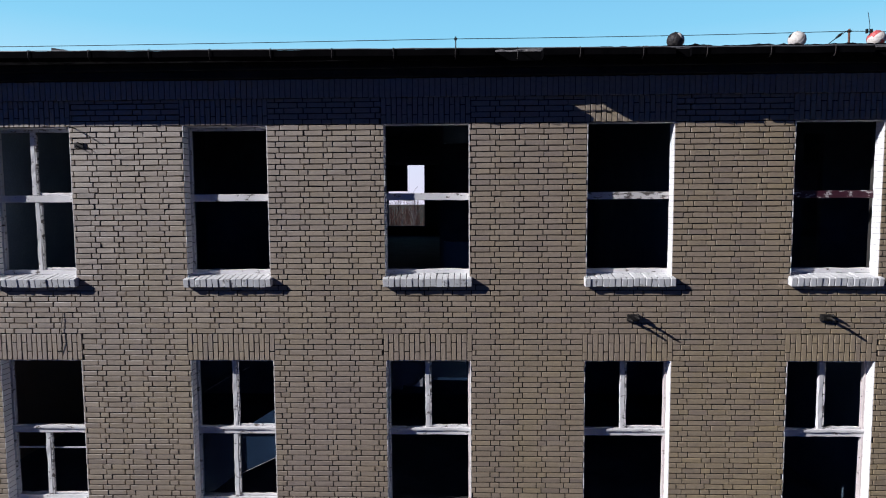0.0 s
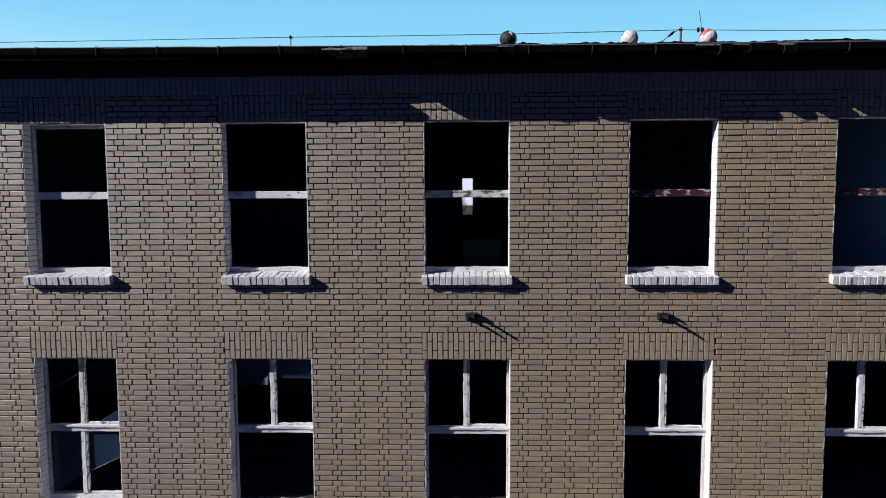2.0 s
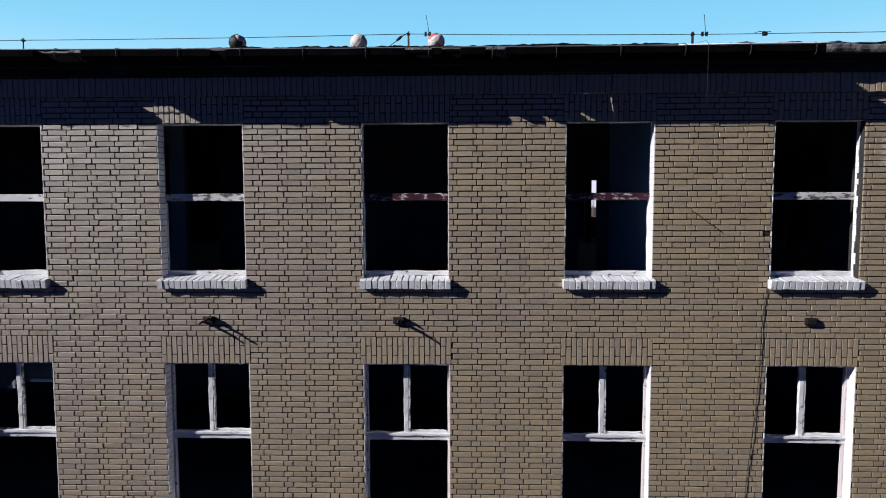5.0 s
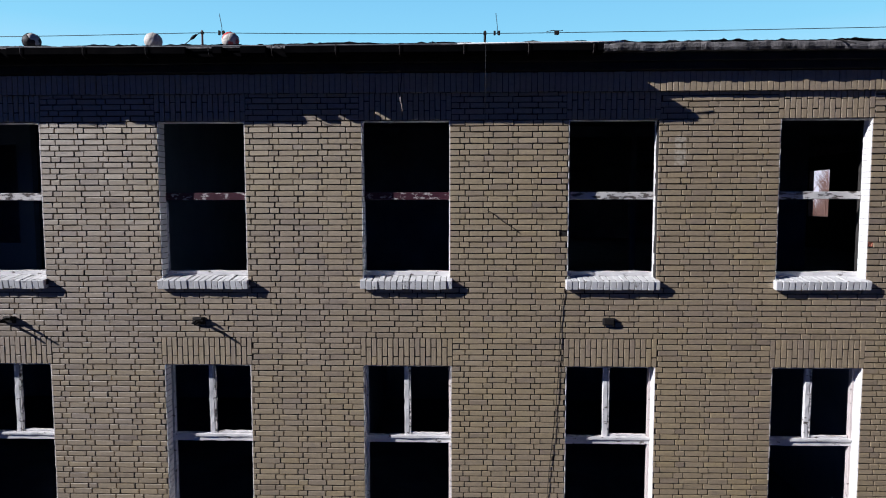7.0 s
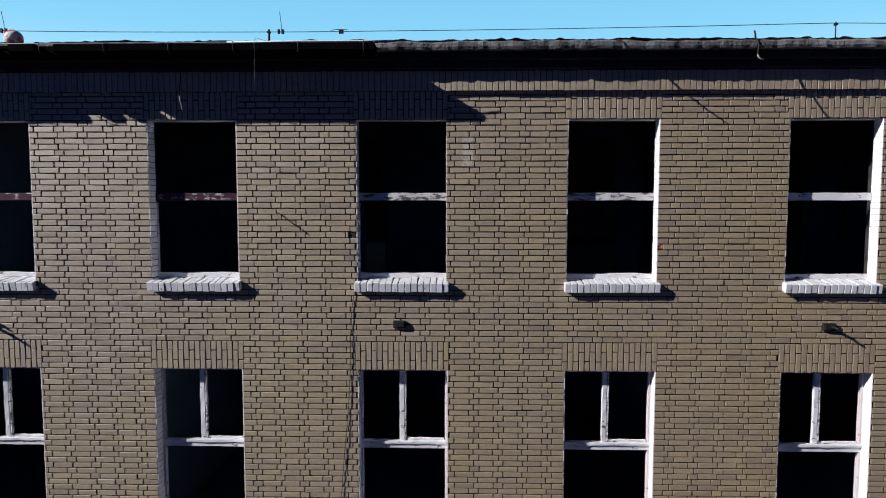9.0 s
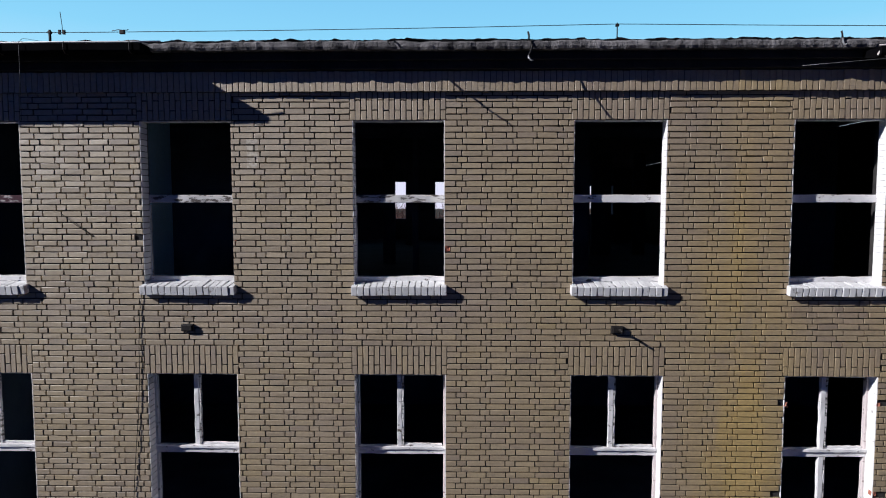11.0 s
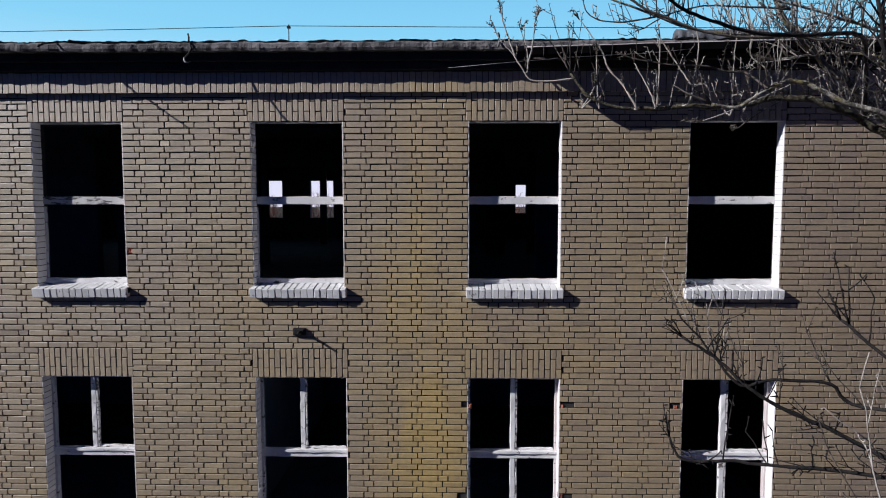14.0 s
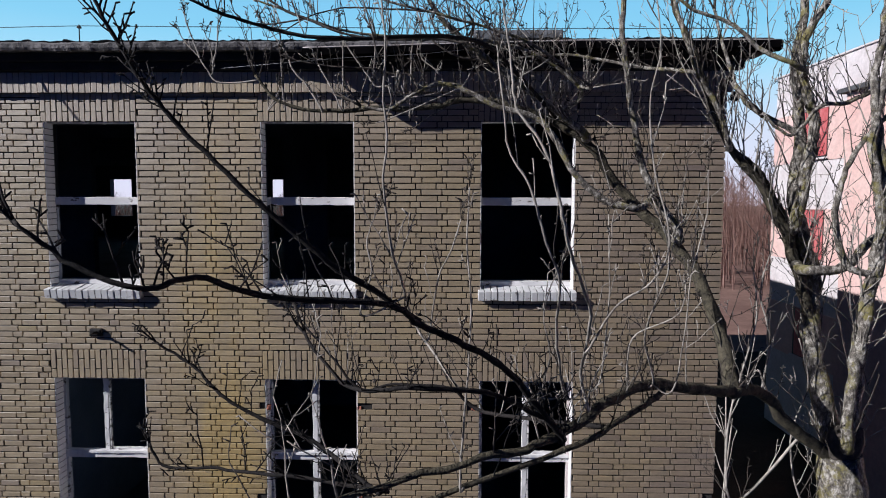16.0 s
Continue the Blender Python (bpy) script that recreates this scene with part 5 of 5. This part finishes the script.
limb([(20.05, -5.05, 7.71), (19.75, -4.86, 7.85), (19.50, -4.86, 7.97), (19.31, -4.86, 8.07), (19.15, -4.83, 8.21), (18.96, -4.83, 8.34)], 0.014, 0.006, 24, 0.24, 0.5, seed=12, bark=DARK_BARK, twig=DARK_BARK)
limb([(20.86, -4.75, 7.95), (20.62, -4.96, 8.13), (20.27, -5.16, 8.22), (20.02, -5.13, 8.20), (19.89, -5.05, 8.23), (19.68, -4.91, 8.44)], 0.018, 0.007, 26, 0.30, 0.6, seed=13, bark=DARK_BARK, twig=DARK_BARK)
# boughs high over the eave, running towards the sun
limb([(21.42, -2.74, 9.89), (20.98, -2.84, 10.19), (20.40, -2.94, 10.27), (19.72, -3.04, 10.27), (19.27, -3.14, 10.38), (18.89, -3.14, 10.52)], 0.017, 0.007, 50, 0.42, 0.6, seed=14)
limb([(22.45, -2.46, 10.1), (22.0, -2.2, 10.2), (21.4, -2.0, 10.35), (20.8, -2.0, 10.3)], 0.018, 0.008, 44, 0.5, 0.5, seed=15)
limb([(23.36, -2.35, 9.6), (23.0, -2.1, 9.9), (22.9, -1.9, 10.3), (22.8, -1.8, 10.8)], 0.028, 0.012, 12, 0.7, 0.7, seed=16)
limb([(21.48, -2.58, 9.58), (21.07, -2.73, 9.86), (20.75, -2.83, 10.06), (20.48, -2.93, 10.25), (20.24, -3.03, 10.48), (20.06, -3.13, 10.77)], 0.038, 0.014, 50, 0.45, 0.5, seed=21)
limb([(21.42, -3.03, 9.89), (20.95, -3.33, 10.12), (20.63, -3.43, 10.21), (20.38, -3.48, 10.27), (20.04, -3.53, 10.34), (19.70, -3.53, 10.44)], 0.017, 0.007, 50, 0.42, 0.5, seed=22)
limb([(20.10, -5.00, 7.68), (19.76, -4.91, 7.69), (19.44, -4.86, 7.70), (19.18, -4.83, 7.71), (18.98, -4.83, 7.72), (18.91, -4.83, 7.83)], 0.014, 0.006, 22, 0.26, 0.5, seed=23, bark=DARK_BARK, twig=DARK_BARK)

# branches and upright shoots of the near side
limb([(20.22, -4.66, 8.40), (20.20, -5.16, 8.68), (20.18, -5.41, 8.85), (20.16, -5.50, 9.09), (20.17, -5.50, 9.27), (20.16, -5.50, 9.46), (20.17, -5.50, 9.62), (20.14, -5.50, 9.84)], 0.009, 0.0045, 12, 0.32, 0.7, seed=31, name="branch", bark=SHOOT_BARK)
limb([(21.11, -4.46, 8.10), (21.07, -4.86, 8.49), (20.90, -5.25, 8.82), (20.83, -5.36, 9.05), (20.77, -5.36, 9.25), (20.66, -5.36, 9.40), (20.64, -5.36, 9.59), (20.61, -5.36, 9.80), (20.63, -5.36, 9.99)], 0.0135, 0.0045, 14, 0.35, 0.7, seed=32, name="branch", bark=SHOOT_BARK)
limb([(21.10, -4.66, 8.27), (21.19, -4.86, 8.53), (21.32, -4.96, 8.66), (21.37, -5.05, 8.85), (21.30, -5.05, 9.17), (21.27, -5.05, 9.46), (21.31, -5.05, 9.70), (21.27, -5.05, 9.99)], 0.009, 0.004, 12, 0.35, 0.7, seed=33, name="branch", bark=SHOOT_BARK)
limb([(21.66, -3.96, 7.91), (21.51, -4.25, 8.25), (21.50, -4.46, 8.48), (21.54, -4.55, 8.70), (21.47, -4.66, 8.91)], 0.01, 0.004, 8, 0.3, 0.7, seed=34, name="branch", bark=SHOOT_BARK)
limb([(20.45, -4.86, 7.64), (20.47, -4.86, 7.98), (20.49, -4.86, 8.23), (20.50, -4.86, 8.56), (20.48, -4.86, 8.84), (20.49, -4.86, 9.10)], 0.009, 0.0045, 6, 0.25, 0.7, seed=35, name="branch", bark=SHOOT_BARK)
limb([(21.03, -4.46, 7.97), (20.91, -4.86, 8.38), (20.87, -5.16, 8.69), (20.80, -5.25, 8.86), (20.73, -5.25, 9.09), (20.64, -5.25, 9.25), (20.62, -5.25, 9.44), (20.59, -5.25, 9.66)], 0.011, 0.0045, 12, 0.35, 0.7, seed=36, name="branch", bark=SHOOT_BARK)
limb([(22.19, -2.85, 8.75), (21.94, -2.85, 9.15), (21.82, -2.85, 9.54), (21.74, -2.85, 10.02), (21.69, -2.85, 10.40), (21.72, -2.85, 10.82)], 0.034, 0.018, 22, 0.6, 0.7, seed=37, name="branch")
limb([(22.66, -2.56, 9.48), (22.56, -2.56, 9.80), (22.41, -2.56, 10.03), (22.27, -2.56, 10.39), (22.16, -2.56, 10.79), (22.20, -2.56, 11.19)], 0.026, 0.012, 22, 0.6, 0.7, seed=38, name="branch")
limb([(23.53, -2.35, 8.04), (23.33, -2.35, 8.68), (23.12, -2.35, 9.11), (22.94, -2.35, 9.35), (22.75, -2.35, 9.50), (22.66, -2.35, 9.92)], 0.047, 0.018, 16, 0.6, 0.7, seed=39, name="branch", bark=MID_BARK)
limb([(23.27, -2.46, 8.83), (23.36, -2.46, 9.35), (23.40, -2.46, 9.67), (23.28, -2.46, 10.14), (23.32, -2.46, 10.41), (23.48, -2.46, 10.77), (23.51, -2.46, 11.22)], 0.055, 0.024, 18, 0.7, 0.7, seed=40, name="branch")
limb([(23.30, -2.65, 8.47), (23.57, -2.65, 8.49), (23.78, -2.65, 8.70), (24.00, -2.65, 8.84), (24.21, -2.65, 9.15)], 0.045, 0.03, 14, 0.6, 0.7, seed=41, name="branch")
limb([(23.56, -2.85, 7.08), (23.59, -2.85, 7.77), (23.65, -2.85, 8.31), (23.72, -2.85, 8.76), (23.73, -2.85, 9.28), (23.63, -2.85, 9.88), (23.69, -2.85, 10.47), (23.74, -2.85, 11.05)], 0.050, 0.022, 16, 0.8, 0.7, seed=42, name="branch")
limb([(23.49, -2.85, 8.53), (23.38, -2.85, 8.93), (23.45, -2.85, 9.28), (23.57, -2.85, 9.50), (23.75, -2.85, 9.71), (23.84, -2.85, 10.05)], 0.03, 0.012, 18, 0.6, 0.7, seed=43, name="branch")
limb([(22.97, -2.65, 7.47), (23.02, -2.65, 7.90), (22.92, -2.65, 8.28), (23.01, -2.65, 8.74), (22.95, -2.65, 9.06)], 0.014, 0.006, 10, 0.5, 0.7, seed=44, name="branch", bark=SHOOT_BARK)
limb([(22.77, -2.65, 6.50), (22.70, -2.65, 7.14), (22.82, -2.65, 7.71), (22.90, -2.65, 8.09), (22.86, -2.65, 8.46)], 0.016, 0.007, 14, 0.6, 0.7, seed=45, name="branch", bark=SHOOT_BARK)
limb([(23.34, -2.65, 6.51), (23.22, -2.65, 7.04), (23.34, -2.65, 7.53), (23.25, -2.65, 7.91)], 0.014, 0.006, 12, 0.5, 0.7, seed=46, name="branch", bark=SHOOT_BARK)
limb([(20.63, -3.65, 7.60), (20.40, -3.65, 7.76), (20.02, -3.65, 7.79), (19.79, -3.65, 7.75), (19.60, -3.65, 7.95), (19.48, -3.65, 8.10), (19.37, -3.65, 8.22)], 0.02, 0.008, 18, 0.5, 0.7, seed=47, name="branch", bark=DARK_BARK)
limb([(21.77, -3.15, 8.98), (21.48, -3.15, 9.06), (21.27, -3.15, 9.27), (21.05, -3.15, 9.61), (20.72, -3.15, 9.72), (20.39, -3.15, 9.88), (20.14, -3.15, 9.84), (19.94, -3.15, 9.70), (19.73, -3.15, 9.72)], 0.03, 0.012, 24, 0.6, 0.7, seed=48, name="branch")
limb([(23.02, -2.96, 10.03), (22.72, -2.96, 10.16), (22.46, -2.96, 10.37), (22.21, -2.96, 10.45), (21.95, -2.96, 10.66)], 0.022, 0.01, 24, 0.6, 0.7, seed=49, name="branch")
limb([(23.69, -2.75, 9.90), (23.49, -2.75, 9.81), (23.27, -2.75, 9.77), (23.06, -2.75, 9.55), (22.83, -2.75, 9.73)], 0.022, 0.01, 20, 0.6, 0.7, seed=50, name="branch")
limb([(20.29, -4.66, 8.33), (20.34, -4.86, 8.65), (20.41, -4.96, 8.82), (20.45, -4.96, 8.95)], 0.008, 0.0035, 8, 0.22, 0.7, seed=51, name="branch", bark=SHOOT_BARK)
limb([(19.99, -4.96, 8.50), (20.05, -5.05, 8.72), (20.03, -5.05, 8.85), (20.07, -5.05, 8.97)], 0.008, 0.0035, 8, 0.22, 0.7, seed=52, name="branch", bark=SHOOT_BARK)
limb([(21.23, -4.36, 8.01), (21.20, -4.66, 8.45), (21.18, -4.75, 8.72), (21.17, -4.75, 8.97)], 0.008, 0.0035, 8, 0.22, 0.7, seed=53, name="branch", bark=SHOOT_BARK)
limb([(20.90, -4.46, 7.97), (20.91, -4.66, 8.27), (20.86, -4.75, 8.47), (20.93, -4.75, 8.72)], 0.007, 0.003, 8, 0.22, 0.7, seed=54, name="branch", bark=SHOOT_BARK)
limb([(21.78, -3.96, 7.86), (21.78, -4.16, 8.36), (21.77, -4.25, 8.64), (21.84, -4.25, 8.96), (21.84, -4.25, 9.21)], 0.008, 0.0035, 10, 0.25, 0.7, seed=55, name="branch", bark=SHOOT_BARK)
limb([(21.44, -4.16, 7.92), (21.41, -4.36, 8.27), (21.62, -4.46, 8.42), (21.66, -4.46, 8.60)], 0.008, 0.0035, 10, 0.25, 0.7, seed=56, name="branch", bark=SHOOT_BARK)
limb([(18.49, -2.63, 9.99), (18.38, -2.63, 10.10), (18.31, -2.63, 10.21), (18.21, -2.63, 10.32), (18.15, -2.63, 10.42)], 0.011, 0.005, 5, 0.16, 0.7, seed=60, name="branch", bark=SHOOT_BARK)
limb([(18.43, -2.63, 10.07), (18.43, -2.63, 10.19), (18.41, -2.63, 10.30), (18.38, -2.63, 10.38)], 0.011, 0.005, 5, 0.16, 0.7, seed=61, name="branch", bark=SHOOT_BARK)
limb([(18.43, -2.63, 10.13), (18.47, -2.63, 10.28), (18.48, -2.63, 10.44), (18.50, -2.63, 10.50)], 0.011, 0.005, 5, 0.16, 0.7, seed=62, name="branch", bark=SHOOT_BARK)
limb([(18.33, -2.63, 10.19), (18.28, -2.63, 10.32), (18.23, -2.63, 10.46), (18.21, -2.63, 10.56)], 0.011, 0.005, 5, 0.16, 0.7, seed=63, name="branch", bark=SHOOT_BARK)
limb([(19.02, -2.63, 9.77), (19.00, -2.63, 9.96), (18.99, -2.63, 10.21)], 0.011, 0.005, 5, 0.16, 0.7, seed=64, name="branch", bark=SHOOT_BARK)
limb([(19.32, -2.63, 9.78), (19.21, -2.63, 9.96), (19.09, -2.63, 10.09), (19.04, -2.63, 10.23), (18.94, -2.63, 10.37), (18.85, -2.63, 10.48)], 0.016, 0.005, 5, 0.16, 0.7, seed=65, name="branch", bark=SHOOT_BARK)
limb([(18.88, -2.63, 9.77), (18.94, -2.63, 9.87), (18.98, -2.63, 9.95)], 0.011, 0.005, 5, 0.16, 0.7, seed=66, name="branch", bark=SHOOT_BARK)
limb([(20.49, -3.24, 10.16), (20.25, -3.24, 10.19), (19.96, -3.24, 10.18), (19.76, -3.24, 10.20), (19.60, -3.24, 10.23), (19.40, -3.24, 10.31), (19.23, -3.24, 10.37), (19.07, -3.24, 10.47), (18.87, -3.24, 10.61)], 0.0215, 0.009, 30, 0.4, 0.6, seed=70, name="branch", bark=DIM_BARK)
limb([(20.23, -3.24, 10.38), (20.00, -3.24, 10.39), (19.80, -3.24, 10.40), (19.59, -3.24, 10.40), (19.36, -3.24, 10.34), (19.20, -3.24, 10.25)], 0.012, 0.006, 18, 0.3, 0.6, seed=71, name="branch", bark=DIM_BARK)
limb([(19.93, -2.64, 9.86), (19.88, -2.64, 9.95), (19.77, -2.64, 9.96), (19.70, -2.64, 10.05), (19.62, -2.64, 10.16), (19.50, -2.64, 10.33)], 0.014, 0.007, 6, 0.2, 0.6, seed=72, name="branch", bark=SHOOT_BARK)
limb([(20.07, -2.94, 9.99), (19.94, -2.94, 10.00), (19.77, -2.94, 10.04), (19.55, -2.94, 10.05), (19.38, -2.94, 10.07), (19.20, -2.94, 10.10)], 0.013, 0.006, 14, 0.25, 0.6, seed=73, name="branch", bark=DIM_BARK)
limb([(19.48, -2.64, 9.79), (19.40, -2.64, 9.96), (19.30, -2.64, 10.13)], 0.012, 0.006, 5, 0.2, 0.6, seed=74, name="branch", bark=SHOOT_BARK)
limb([(19.72, -2.74, 9.81), (19.76, -2.74, 10.03), (19.78, -2.74, 10.25), (19.75, -2.74, 10.38)], 0.01, 0.005, 5, 0.2, 0.6, seed=75, name="branch", bark=SHOOT_BARK)
limb([(20.05, -2.74, 9.71), (20.06, -2.74, 10.03), (20.07, -2.74, 10.22), (20.09, -2.74, 10.38)], 0.01, 0.005, 5, 0.2, 0.6, seed=76, name="branch", bark=SHOOT_BARK)
limb([(20.29, -2.84, 9.88), (20.31, -2.84, 9.98), (20.24, -2.84, 10.07), (20.16, -2.84, 10.13), (20.14, -2.84, 10.22), (20.15, -2.84, 10.31), (20.10, -2.84, 10.57), (20.08, -2.84, 10.74)], 0.012, 0.006, 10, 0.25, 0.6, seed=77, name="branch", bark=SHOOT_BARK)
limb([(19.49, -2.64, 9.79), (19.50, -2.64, 10.00), (19.50, -2.64, 10.30), (19.48, -2.64, 10.45)], 0.009, 0.005, 5, 0.2, 0.6, seed=78, name="branch", bark=SHOOT_BARK)
limb([(20.48, -2.84, 9.93), (20.27, -2.84, 9.83), (20.01, -2.84, 9.72), (19.79, -2.84, 9.64)], 0.014, 0.006, 5, 0.2, 0.6, seed=79, name="branch", bark=SHOOT_BARK)
limb([(20.44, -2.84, 9.83), (20.23, -2.84, 9.70), (20.08, -2.84, 9.59)], 0.014, 0.006, 5, 0.2, 0.6, seed=80, name="branch", bark=DIM_BARK)
limb([(19.32, -3.14, 10.36), (19.16, -3.14, 10.33), (19.03, -3.14, 10.32), (18.89, -3.14, 10.34), (18.80, -3.14, 10.40), (18.78, -3.14, 10.49)], 0.01, 0.005, 14, 0.22, 0.6, seed=81, name="branch", bark=DIM_BARK)
limb([(20.55, -3.04, 10.09), (20.38, -3.04, 10.13), (20.21, -3.04, 10.26), (20.15, -3.04, 10.42), (20.11, -3.04, 10.63)], 0.012, 0.006, 16, 0.3, 0.6, seed=82, name="branch", bark=DIM_BARK)
limb([(20.54, -3.04, 10.34), (20.33, -3.04, 10.26), (20.24, -3.04, 10.38), (20.36, -3.04, 10.54)], 0.012, 0.006, 16, 0.3, 0.6, seed=83, name="branch", bark=DIM_BARK)


# thin young stems beside the trunk
for k, (x, y, top, lean) in enumerate(((22.86, -2.2, 7.5, -0.1), (23.02, -2.0, 7.0, 0.3))):
    sap = thing("sapling", "thin pale bare sapling beside the tree trunk", "sapling", "saplings", (x - lean, y, 0))
    srng = random.Random(50 + k)
    stem = [Vector((lean * (i / 12) ** 2 + 0.04 * noise.noise((i * 0.5, k, 0)), 0.04 * noise.noise((i * 0.5, k, 3)), top * i / 12)) for i in range(13)]
    bm = bmesh.new()
    tube(bm, stem, [0.022 - 0.016 * i / 12 for i in range(13)], 6)
    st = part("stem", bm, SHOOT_BARK, sap)
    bm = bmesh.new()
    for _ in range(6):
        p = stem[srng.randrange(6, 12)]
        a = srng.uniform(0, 6.28)
        shoot(bm, p, Vector((math.cos(a), math.sin(a), 1.3)), srng.uniform(0.3, 0.9), 0.006, 1, srng)
    tagged(part("crown", bm, SHOOT_BARK, st), kind="stuff")

# ---------------------------------------------------------------- bricks, one by one and joined
brickwork()
frieze_bricks()
